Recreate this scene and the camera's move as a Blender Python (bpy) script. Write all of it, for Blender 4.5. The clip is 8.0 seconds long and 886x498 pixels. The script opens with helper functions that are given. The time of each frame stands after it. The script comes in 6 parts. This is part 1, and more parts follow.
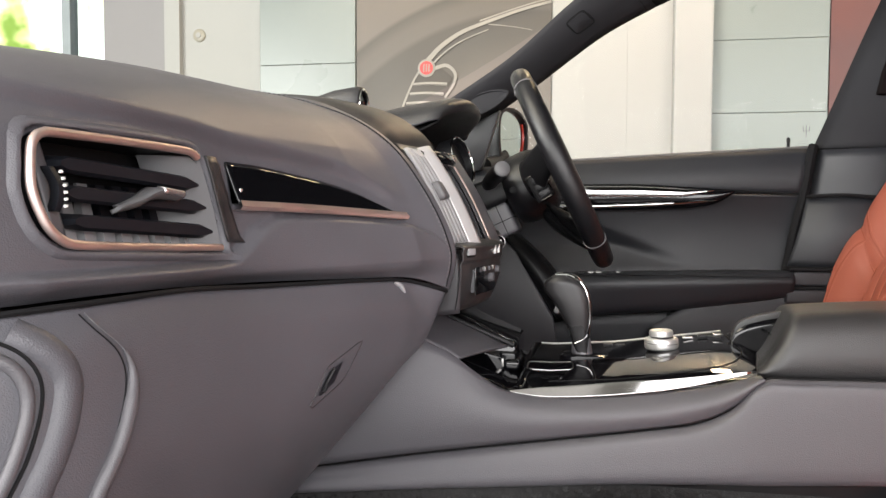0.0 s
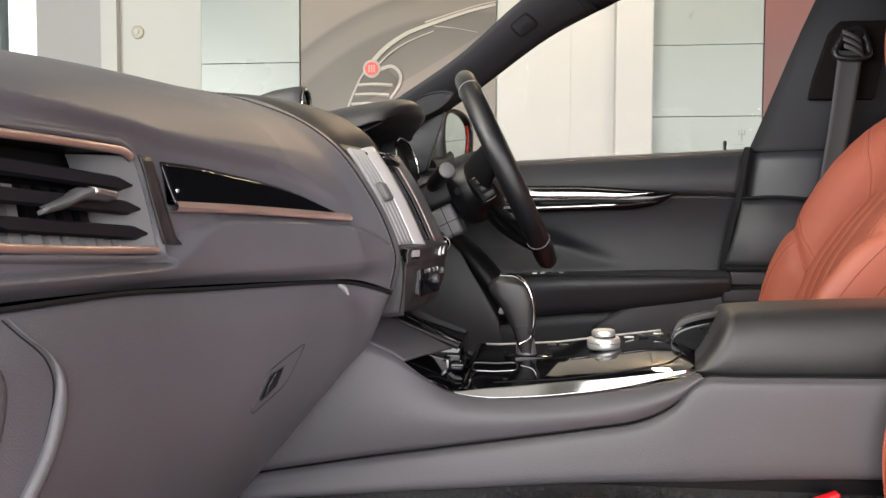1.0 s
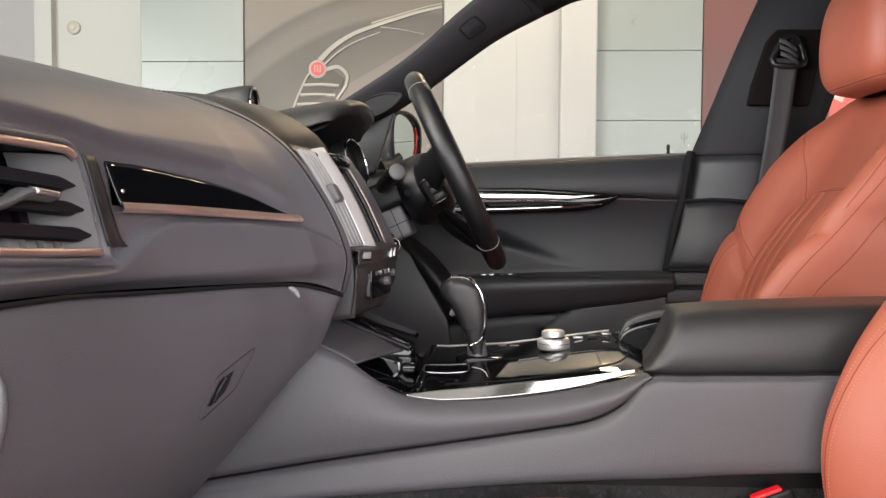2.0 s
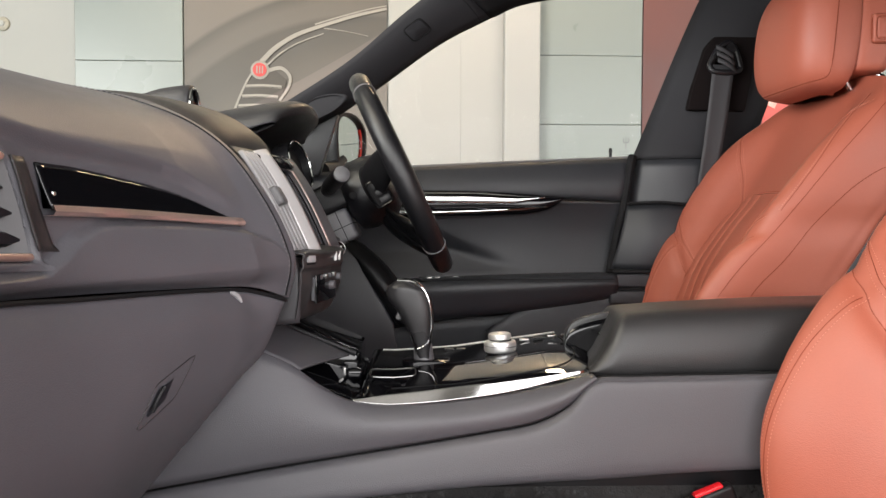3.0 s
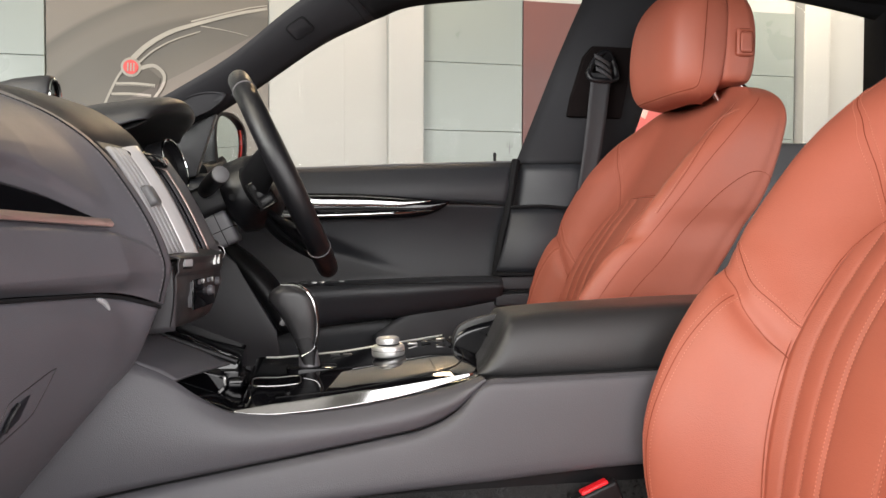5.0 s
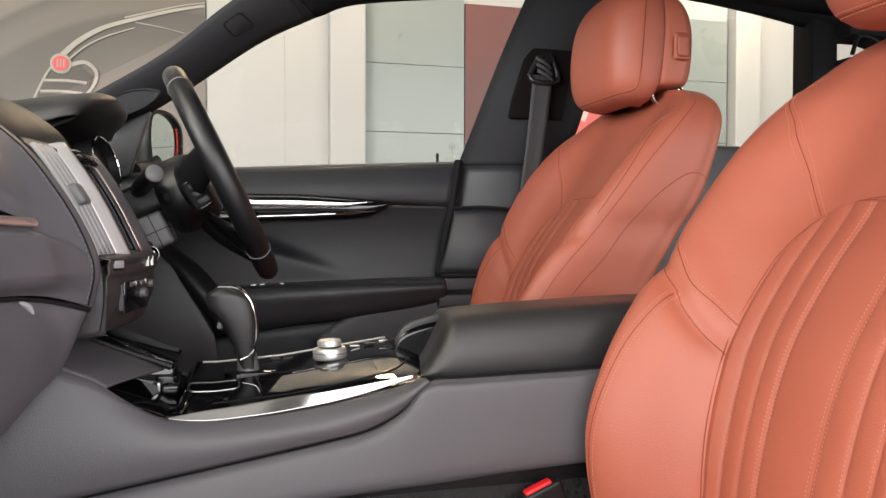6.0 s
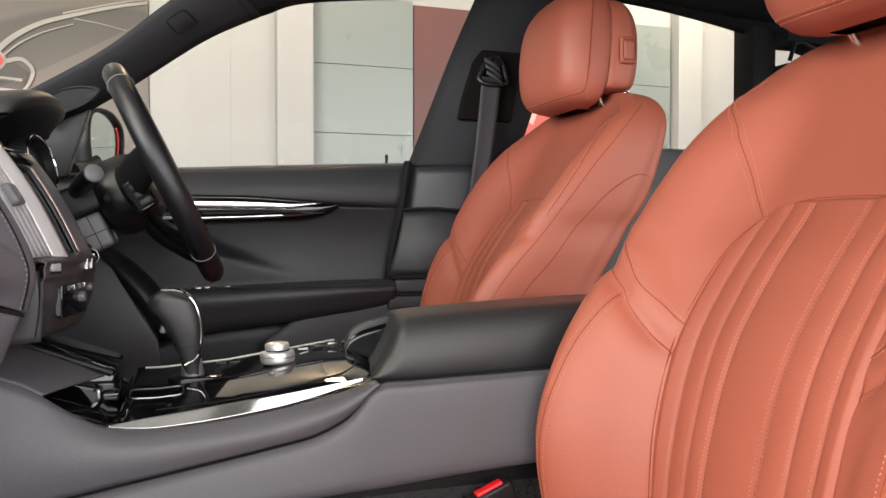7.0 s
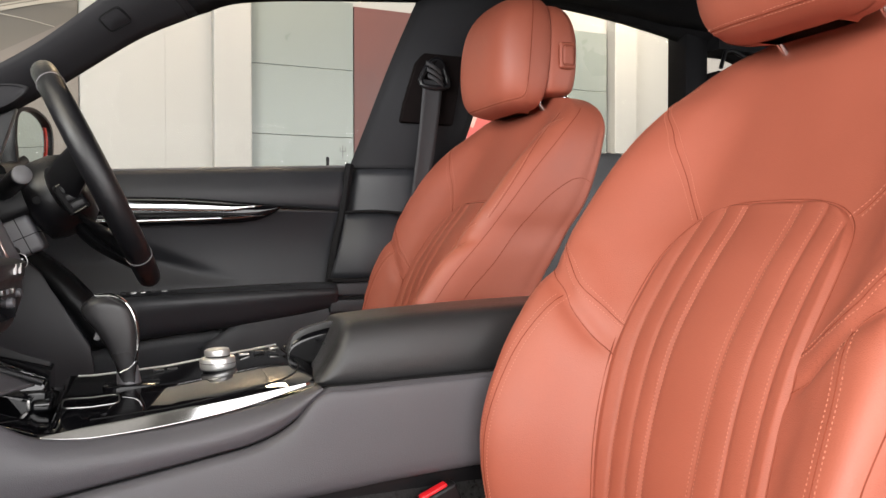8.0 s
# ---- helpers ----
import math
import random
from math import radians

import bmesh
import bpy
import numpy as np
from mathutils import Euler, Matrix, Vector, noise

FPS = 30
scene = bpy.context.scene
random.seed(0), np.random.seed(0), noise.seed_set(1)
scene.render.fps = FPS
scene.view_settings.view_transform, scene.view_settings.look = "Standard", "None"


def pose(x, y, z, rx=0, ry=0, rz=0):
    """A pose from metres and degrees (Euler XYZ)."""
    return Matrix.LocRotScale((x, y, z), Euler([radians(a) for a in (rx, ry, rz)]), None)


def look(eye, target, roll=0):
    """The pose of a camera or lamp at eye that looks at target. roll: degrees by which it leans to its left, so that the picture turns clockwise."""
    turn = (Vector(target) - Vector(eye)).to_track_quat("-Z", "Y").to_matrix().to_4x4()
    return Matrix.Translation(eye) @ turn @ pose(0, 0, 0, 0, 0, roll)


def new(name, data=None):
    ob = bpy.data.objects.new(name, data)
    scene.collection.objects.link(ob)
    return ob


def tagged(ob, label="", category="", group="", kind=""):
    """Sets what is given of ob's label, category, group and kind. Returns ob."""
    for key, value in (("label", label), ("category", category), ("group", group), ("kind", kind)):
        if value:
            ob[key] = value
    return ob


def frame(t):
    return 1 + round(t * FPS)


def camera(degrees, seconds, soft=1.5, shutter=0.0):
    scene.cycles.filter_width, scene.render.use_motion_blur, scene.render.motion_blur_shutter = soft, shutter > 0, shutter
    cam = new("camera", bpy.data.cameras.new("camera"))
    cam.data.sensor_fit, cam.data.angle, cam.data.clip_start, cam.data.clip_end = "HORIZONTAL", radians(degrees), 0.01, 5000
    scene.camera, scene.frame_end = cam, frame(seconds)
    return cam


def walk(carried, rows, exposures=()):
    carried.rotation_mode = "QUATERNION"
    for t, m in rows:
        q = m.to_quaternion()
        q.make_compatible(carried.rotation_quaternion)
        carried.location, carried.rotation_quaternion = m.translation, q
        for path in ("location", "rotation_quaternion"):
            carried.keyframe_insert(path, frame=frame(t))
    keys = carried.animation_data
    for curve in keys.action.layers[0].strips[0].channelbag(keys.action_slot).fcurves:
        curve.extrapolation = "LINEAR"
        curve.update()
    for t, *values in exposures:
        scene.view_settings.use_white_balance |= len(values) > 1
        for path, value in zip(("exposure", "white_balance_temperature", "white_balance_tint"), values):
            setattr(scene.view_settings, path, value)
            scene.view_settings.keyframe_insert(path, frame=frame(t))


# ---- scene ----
cam = camera(60.3, 8.0, soft=1.5)
PATH = [
    (0, (0.038, -1.083, 0.999), (-0.317, 0.883, 0.905), 0.2),
    (0.5, (0.039, -1.081, 1.0), (-0.247, 0.896, 0.906), 0.2),
    (1, (0.04, -1.078, 0.999), (-0.176, 0.908, 0.909), 0.2),
    (1.5, (0.036, -1.077, 0.999), (-0.109, 0.916, 0.911), 0.3),
    (3, (0.031, -1.069, 0.999), (0.1, 0.928, 0.922), 0.2),
    (3.5, (0.03, -1.064, 0.997), (0.175, 0.93, 0.925), 0.3),
    (4, (0.028, -1.061, 0.996), (0.247, 0.926, 0.929), 0.3),
    (4.5, (0.028, -1.055, 0.995), (0.322, 0.922, 0.931), 0.2),
    (6, (0.031, -1.038, 0.991), (0.547, 0.893, 0.936), 0.1),
    (6.5, (0.031, -1.034, 0.99), (0.613, 0.878, 0.937), 0.0),
    (7, (0.032, -1.032, 0.99), (0.675, 0.861, 0.94), -0.0),
    (7.5, (0.03, -1.032, 0.99), (0.743, 0.836, 0.944), -0.1),
    (8, (0.028, -1.031, 0.991), (0.817, 0.807, 0.947), -0.1),
]
walk(cam, [(t, look(eye, target, roll)) for t, eye, target, roll in PATH], exposures=[(0.0, 0.2), (1.5, 0.09), (3.5, -0.03), (8.0, -0.08)])

# World axes: x to the car's rear, y to the driver's side, z up; x = 0 at the steering wheel, y = 0 on the car's centre line.

# ---- light ----
world = bpy.data.worlds.new("world")
scene.world = world
world.use_nodes = True
wn = world.node_tree.nodes
sky = wn.new("ShaderNodeTexSky")
sky.sky_type = "NISHITA"
sky.sun_disc = False
sky.sun_elevation, sky.sun_rotation = radians(48), radians(200)
world.node_tree.links.new(sky.outputs["Color"], wn["Background"].inputs["Color"])
wn["Background"].inputs["Strength"].default_value = 0.06


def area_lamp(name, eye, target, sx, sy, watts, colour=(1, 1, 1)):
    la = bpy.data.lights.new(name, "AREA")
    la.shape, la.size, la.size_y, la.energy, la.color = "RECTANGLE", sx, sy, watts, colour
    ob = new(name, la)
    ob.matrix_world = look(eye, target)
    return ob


# Area lamps stand in for unseen windows and ceiling lights; no fixtures are built.
area_lamp("window_daylight", (1.7, -5.2, 2.15), (0.3, 0.0, 1.1), 10.5, 2.8, 690, (1.0, 0.985, 0.99))
area_lamp("ceiling_lamp_light", (-2.0, -1.2, 4.1), (-0.8, -0.6, 0.0), 3.0, 2.5, 230, (1.0, 0.87, 0.72))
area_lamp("front_window_daylight", (-5.4, -3.6, 2.2), (0.4, -0.4, 1.0), 4.2, 3.2, 880, (1.0, 0.985, 0.97))
# Unseen spots: two stand for warm wall glows, the third is added over the banner.
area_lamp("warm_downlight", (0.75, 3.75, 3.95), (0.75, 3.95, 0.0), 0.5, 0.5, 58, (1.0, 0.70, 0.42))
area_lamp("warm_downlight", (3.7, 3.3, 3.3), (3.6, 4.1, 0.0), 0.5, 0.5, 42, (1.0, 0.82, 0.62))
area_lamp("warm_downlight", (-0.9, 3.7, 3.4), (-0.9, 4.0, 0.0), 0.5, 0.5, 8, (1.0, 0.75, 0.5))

# ---- materials ----
def mat(name, colour, rough=0.5, metal=0.0, bump=0.0, bump_scale=600.0, var=0.12, var_scale=9.0, spec=0.5, coat=0.0, cell=False):
    m = bpy.data.materials.new(name)
    m.use_nodes = True
    nt = m.node_tree
    b = nt.nodes["Principled BSDF"]
    b.inputs["Roughness"].default_value = rough
    b.inputs["Metallic"].default_value = metal
    b.inputs["Specular IOR Level"].default_value = spec
    b.inputs["Coat Weight"].default_value = coat
    b.inputs["Coat Roughness"].default_value = 0.04
    tc = nt.nodes.new("ShaderNodeTexCoord")
    n1 = nt.nodes.new("ShaderNodeTexNoise")
    n1.inputs["Scale"].default_value = var_scale
    n1.inputs["Detail"].default_value = 6
    nt.links.new(tc.outputs["Object"], n1.inputs["Vector"])
    n2 = nt.nodes.new("ShaderNodeTexNoise")
    n2.inputs["Scale"].default_value = bump_scale * 0.5
    n2.inputs["Detail"].default_value = 3
    nt.links.new(tc.outputs["Object"], n2.inputs["Vector"])
    add = nt.nodes.new("ShaderNodeMath")
    add.operation = "MULTIPLY_ADD"
    nt.links.new(n2.outputs["Fac"], add.inputs[0])
    add.inputs[1].default_value = 0.35
    nt.links.new(n1.outputs["Fac"], add.inputs[2])
    ramp = nt.nodes.new("ShaderNodeMapRange")
    ramp.inputs["From Min"].default_value, ramp.inputs["From Max"].default_value = 0.35, 1.0
    ramp.inputs["To Min"].default_value, ramp.inputs["To Max"].default_value = 1 - var, 1 + var
    nt.links.new(add.outputs[0], ramp.inputs["Value"])
    mix = nt.nodes.new("ShaderNodeVectorMath")
    mix.operation = "SCALE"
    mix.inputs[0].default_value = colour
    nt.links.new(ramp.outputs[0], mix.inputs["Scale"])
    nt.links.new(mix.outputs[0], b.inputs["Base Color"])
    rr = nt.nodes.new("ShaderNodeMapRange")
    rr.inputs["From Min"].default_value, rr.inputs["From Max"].default_value = 0.3, 0.7
    rr.inputs["To Min"].default_value, rr.inputs["To Max"].default_value = rough * (1 - var), min(1.0, rough * (1 + var))
    nt.links.new(n1.outputs["Fac"], rr.inputs["Value"])
    nt.links.new(rr.outputs[0], b.inputs["Roughness"])
    if bump > 0:
        src = n2.outputs["Fac"]
        if cell:
            v = nt.nodes.new("ShaderNodeTexVoronoi")
            v.inputs["Scale"].default_value = bump_scale
            nt.links.new(tc.outputs["Object"], v.inputs["Vector"])
            src = v.outputs["Distance"]
        bp = nt.nodes.new("ShaderNodeBump")
        bp.inputs["Strength"].default_value = bump
        bp.inputs["Distance"].default_value = 0.0006
        nt.links.new(src, bp.inputs["Height"])
        nt.links.new(bp.outputs[0], b.inputs["Normal"])
    return m


def glass_mat(name, tint, gloss=0.008):
    """Thin clear glass: see-through, with a faint gloss."""
    m = bpy.data.materials.new(name)
    m.use_nodes = True
    nt = m.node_tree
    nt.nodes.remove(nt.nodes["Principled BSDF"])
    out = nt.nodes["Material Output"]
    tr = nt.nodes.new("ShaderNodeBsdfTransparent")
    tr.inputs["Color"].default_value = (*tint, 1)
    gl = nt.nodes.new("ShaderNodeBsdfGlossy")
    gl.inputs["Roughness"].default_value = 0.02
    mix = nt.nodes.new("ShaderNodeMixShader")
    mix.inputs[0].default_value = gloss
    nt.links.new(tr.outputs[0], mix.inputs[1])
    nt.links.new(gl.outputs[0], mix.inputs[2])
    nt.links.new(mix.outputs[0], out.inputs["Surface"])
    return m


def outside_mat():
    m = bpy.data.materials.new("outside_view")
    m.use_nodes = True
    nt = m.node_tree
    b = nt.nodes["Principled BSDF"]
    tc = nt.nodes.new("ShaderNodeTexCoord")
    n = nt.nodes.new("ShaderNodeTexNoise")
    n.inputs["Scale"].default_value, n.inputs["Detail"].default_value = 0.9, 8
    nt.links.new(tc.outputs["Object"], n.inputs["Vector"])
    r = nt.nodes.new("ShaderNodeValToRGB")
    r.color_ramp.elements[0].position, r.color_ramp.elements[0].color = 0.40, (0.25, 0.38, 0.06, 1)
    r.color_ramp.elements[1].position, r.color_ramp.elements[1].color = 0.56, (1.0, 1.0, 0.97, 1)
    e = r.color_ramp.elements.new(0.47)
    e.color = (0.75, 0.80, 0.30, 1)
    nt.links.new(n.outputs["Fac"], r.inputs["Fac"])
    nt.links.new(r.outputs["Color"], b.inputs["Emission Color"])
    b.inputs["Base Color"].default_value = (0.1, 0.1, 0.1, 1)
    b.inputs["Emission Strength"].default_value = 2.0
    return m


def banner_mat():
    """A printed picture of a car's bonnet: soft bands along wide arcs."""
    m = mat("bonnet_print", (0.12, 0.10, 0.082), 0.5, var=0.10, var_scale=2.0)
    nt = m.node_tree
    b = nt.nodes["Principled BSDF"]
    tc = nt.nodes.new("ShaderNodeTexCoord")
    sub = nt.nodes.new("ShaderNodeVectorMath")
    sub.operation = "SUBTRACT"
    sub.inputs[1].default_value = (-0.30, WALL_Y, 0.60)
    flat_y = nt.nodes.new("ShaderNodeVectorMath")
    flat_y.operation = "MULTIPLY"
    flat_y.inputs[1].default_value = (1, 0, 1)
    far = nt.nodes.new("ShaderNodeVectorMath")
    far.operation = "LENGTH"
    ramp = nt.nodes.new("ShaderNodeMapRange")
    ramp.inputs["From Min"].default_value, ramp.inputs["From Max"].default_value = 0.9, 2.4
    cr_node = nt.nodes.new("ShaderNodeValToRGB")
    el = cr_node.color_ramp.elements
    el[0].position, el[0].color = 0.0, (0.150, 0.127, 0.106, 1)
    el[1].position, el[1].color = 1.0, (0.175, 0.142, 0.118, 1)
    for at, c in ((0.30, (0.150, 0.127, 0.106, 1)), (0.48, (0.098, 0.083, 0.070, 1)), (0.575, (0.088, 0.073, 0.060, 1)), (0.600, (0.135, 0.113, 0.094, 1)), (0.655, (0.128, 0.106, 0.088, 1)), (0.705, (0.088, 0.073, 0.060, 1)), (0.725, (0.165, 0.135, 0.112, 1))):
        e = el.new(at)
        e.color = c
    nt.links.new(tc.outputs["Object"], sub.inputs[0])
    nt.links.new(sub.outputs[0], flat_y.inputs[0])
    nt.links.new(flat_y.outputs[0], far.inputs[0])
    nt.links.new(far.outputs["Value"], ramp.inputs["Value"])
    nt.links.new(ramp.outputs[0], cr_node.inputs["Fac"])
    nt.links.new(cr_node.outputs["Color"], b.inputs["Base Color"])
    return m


WALL_Y = 4.2
M = {
    "dash": mat("dash_leather", (0.0885, 0.0860, 0.0975), 0.42, bump=0.35, bump_scale=900, var=0.10, cell=True),
    "lower": mat("lower_dash_leather", (0.0875, 0.0860, 0.0980), 0.46, bump=0.35, bump_scale=900, var=0.10, cell=True),
    "side": mat("console_side_leather", (0.0765, 0.0740, 0.0830), 0.48, bump=0.3, bump_scale=900, var=0.07, cell=True),
    "black": mat("black_leather", (0.018, 0.018, 0.0196), 0.48, bump=0.35, bump_scale=900, cell=True),
    "door": mat("door_leather", (0.0215, 0.0228, 0.0270), 0.46, spec=0.48, bump=0.35, bump_scale=900, cell=True),
    "pillar": mat("pillar_cloth", (0.022, 0.022, 0.0245), 0.75, bump=0.5, bump_scale=1500, spec=0.2),
    "headliner": mat("headliner_cloth", (0.008, 0.008, 0.009), 0.9, bump=0.5, bump_scale=1500, spec=0.2),
    "plastic": mat("satin_plastic", (0.008, 0.008, 0.009), 0.38, bump=0.15, bump_scale=1800, spec=0.28),
    "grey": mat("grey_plastic", (0.10, 0.10, 0.105), 0.45, bump=0.15, bump_scale=1800),
    "piano": mat("piano_black_lacquer", (0.004, 0.004, 0.005), 0.025, spec=0.5, var=0.2, var_scale=4),
    "dark": mat("dark_recess", (0.008, 0.008, 0.009), 0.8, spec=0.2),
    "chrome": mat("chrome", (0.66, 0.66, 0.66), 0.08, metal=1.0, var=0.15, var_scale=14),
    "rose": mat("rose_metal", (0.72, 0.60, 0.565), 0.48, metal=1.0, var=0.1),
    # Chrome with a darkened colour, standing for dark reflections on the blade.
    "smoked_chrome": mat("smoked_chrome", (0.34, 0.335, 0.33), 0.06, metal=1.0, var=0.2, var_scale=10),
    "alu": mat("brushed_aluminium", (0.80, 0.79, 0.78), 0.38, metal=1.0, var=0.1),
    "orange": mat("orange_leather", (0.315, 0.082, 0.048), 0.54, bump=0.25, bump_scale=700, var=0.07, cell=True),
    "orange_dark": mat("orange_leather_insert", (0.292, 0.074, 0.042), 0.56, bump=0.25, bump_scale=700, var=0.08, cell=True),
    "thread": mat("orange_thread", (0.50, 0.185, 0.12), 0.7, bump=0.5),
    "thread_dark": mat("grey_thread", (0.17, 0.163, 0.168), 0.7, bump=0.5),
    "seam": mat("orange_seam", (0.20, 0.050, 0.029), 0.95, spec=0.05),
    "carpet": mat("black_carpet", (0.019, 0.0185, 0.0185), 1.0, bump=1.0, bump_scale=700, var=0.95, var_scale=190, spec=0.1),
    "belt": mat("grey_belt_webbing", (0.036, 0.036, 0.039), 0.7, bump=0.6, bump_scale=1200),
    "red": mat("red_plastic", (0.65, 0.012, 0.02), 0.35),
    "paint": mat("red_car_paint", (0.55, 0.03, 0.02), 0.25, coat=1.0),
    "mirror": mat("mirror_glass", (0.85, 0.85, 0.85), 0.01, metal=1.0, var=0.02),
    "white": mat("white_wall_paint", (0.385, 0.375, 0.352), 0.7, var=0.03, var_scale=1.5),
    "pinkish": mat("cool_wall_paint", (0.27, 0.254, 0.254), 0.7, var=0.03, var_scale=1.5),
    "panel": mat("grey_green_glass_panel", (0.215, 0.236, 0.220), 0.28, var=0.04, var_scale=1.2),
    "frame": mat("grey_window_frame", (0.30, 0.33, 0.34), 0.4),
    "floor": mat("showroom_floor_tile", (0.15, 0.148, 0.145), 0.25, var=0.08, var_scale=2),
    "glass": glass_mat("window_glass", (0.97, 0.985, 0.98), 0.001),
    "screen_glass": glass_mat("windscreen_glass", (0.80, 0.835, 0.815), 0.001),
    "ivory": mat("ivory_plastic", (0.34, 0.31, 0.25), 0.4),
    "banner": banner_mat(),
    "banner_dark": mat("dark_brown_print", (0.078, 0.064, 0.053), 0.5, var=0.3, var_scale=1.3),
    "print_light": mat("pale_print", (0.33, 0.295, 0.255), 0.5, var=0.15, var_scale=5),
    "print_red": mat("red_print", (0.62, 0.05, 0.045), 0.45, var=0.2, var_scale=4),
    "print_pink": mat("pink_print", (0.80, 0.45, 0.38), 0.45, var=0.3, var_scale=9),
    "banner_red": mat("dull_red_print", (0.115, 0.042, 0.035), 0.45, var=0.45, var_scale=1.1),
    "banner_grey": mat("grey_print", (0.26, 0.235, 0.23), 0.5, var=0.2, var_scale=3),
    "grey_light": mat("pale_grey_plastic", (0.30, 0.30, 0.31), 0.45, bump=0.1, bump_scale=1800),
    "grey_dark": mat("dark_grey_plastic", (0.090, 0.088, 0.096), 0.42, bump=0.15, bump_scale=1800),
    "lever": mat("lever_leather", (0.019, 0.0187, 0.020), 0.30, spec=0.42, bump=0.3, bump_scale=1100, cell=True),
    # Paler copy of the lower leather: the beads' highlight put into colour.
    "lower_lit": mat("lower_dash_edge_leather", (0.098, 0.095, 0.104), 0.40, bump=0.3, bump_scale=900, cell=True),
    "dark_red": mat("dark_slot_plastic", (0.007, 0.005, 0.005), 0.9, spec=0.1),
    "slat": mat("slat_plastic", (0.008, 0.009, 0.0125), 0.50, bump=0.1, bump_scale=1800, spec=0.3),
    "lid": mat("armrest_leather", (0.025, 0.0245, 0.0255), 0.37, bump=0.35, bump_scale=900, cell=True),
    "vane": mat("grey_vane_plastic", (0.30, 0.30, 0.31), 0.42, bump=0.1, bump_scale=1800),
    "satin": mat("satin_silver", (0.50, 0.48, 0.46), 0.30, metal=1.0, var=0.1),
    "outside": outside_mat(),
    "wheel": mat("wheel_leather", (0.008, 0.008, 0.0095), 0.34, bump=0.3, bump_scale=1100, cell=True),
    "dark_gloss": mat("dark_blue_plastic", (0.008, 0.008, 0.012), 0.30),
    "satin_dark": mat("dull_silver", (0.26, 0.255, 0.25), 0.32, metal=1.0, var=0.1),
    "knob": mat("pale_silver", (0.80, 0.80, 0.79), 0.42, metal=0.8, var=0.08),
    "print_white": mat("white_print", (0.75, 0.75, 0.74), 0.5),
    "grey_black": mat("warm_black_plastic", (0.028, 0.026, 0.027), 0.42, bump=0.15, bump_scale=1800),
    "panel_grey": mat("charcoal_plastic", (0.032, 0.031, 0.035), 0.45, spec=0.4, bump=0.15, bump_scale=1800),
    "silver_paint": mat("silver_paint", (0.50, 0.49, 0.49), 0.36, metal=0.25, var=0.06),
    "print_coral": mat("coral_print", (0.55, 0.10, 0.085), 0.45, var=0.25, var_scale=6),
}

# ---- mesh helpers ----
def cr(pts, n):
    """n points on a smooth curve through the given ones, evenly spread by their index."""
    p = np.array(pts, float)
    p = np.vstack([2 * p[0] - p[1], p, 2 * p[-1] - p[-2]])
    k = len(p) - 3
    out = []
    for u in np.linspace(0, k, n):
        i = min(int(u), k - 1)
        s = u - i
        a, b, c, d = p[i], p[i + 1], p[i + 2], p[i + 3]
        out.append(0.5 * (2 * b + (c - a) * s + (2 * a - 5 * b + 4 * c - d) * s * s + (3 * b - a - 3 * c + d) * s ** 3))
    return np.array(out)


def surface(keys, m, n):
    """m x n points of the smooth surface through key sections."""
    rows = np.array([cr(k, n) for k in keys])
    return np.array([cr(rows[:, j], m) for j in range(n)]).transpose(1, 0, 2)


def sheet(P, close_u=False, close_v=False, skip=None, caps=False):
    bm = bmesh.new()
    m, n = len(P), len(P[0])
    vs = [[bm.verts.new(P[i][j]) for j in range(n)] for i in range(m)]
    for i in range(m if close_u else m - 1):
        for j in range(n if close_v else n - 1):
            if skip is not None and skip(i, j):
                continue
            bm.faces.new((vs[i][j], vs[(i + 1) % m][j], vs[(i + 1) % m][(j + 1) % n], vs[i][(j + 1) % n]))
    if caps:
        bm.faces.new([vs[0][j] for j in range(n)])
        bm.faces.new([vs[-1][j] for j in range(n)])
    loose = [v for v in bm.verts if not v.link_faces]
    bmesh.ops.delete(bm, geom=loose, context="VERTS")
    return bm


def tube(path, r, seg=8, close=False, flat=1.0, up=(0, 0, 1), caps=True):
    p = [Vector(q) for q in path]
    k = len(p)
    rows = []
    side = None
    for i in range(k):
        a = p[(i - 1) % k] if close or i > 0 else p[i]
        b = p[(i + 1) % k] if close or i < k - 1 else p[i]
        t = (b - a).normalized()
        if side is None:
            side = t.cross(Vector(up))
            if side.length < 1e-4:
                side = t.cross(Vector((1, 0, 0)))
        side = (side - t * side.dot(t)).normalized()
        top = side.cross(t)
        rr = r[i] if hasattr(r, "__len__") else r
        rows.append([p[i] + side * math.cos(w) * rr + top * math.sin(w) * rr * flat for w in [2 * math.pi * q / seg for q in range(seg)]])
    return sheet(rows, close_u=close, close_v=True, caps=caps and not close)


def rbox(c, size, bev=0.003, rot=None, seg=2):
    bm = bmesh.new()
    bmesh.ops.create_cube(bm, size=1.0)
    bmesh.ops.scale(bm, vec=size, verts=bm.verts)
    if bev > 0:
        bmesh.ops.bevel(bm, geom=bm.edges[:], offset=bev, segments=seg, affect="EDGES", profile=0.6)
    if rot is not None:
        bmesh.ops.rotate(bm, cent=(0, 0, 0), matrix=rot, verts=bm.verts)
    bmesh.ops.translate(bm, vec=c, verts=bm.verts)
    return bm


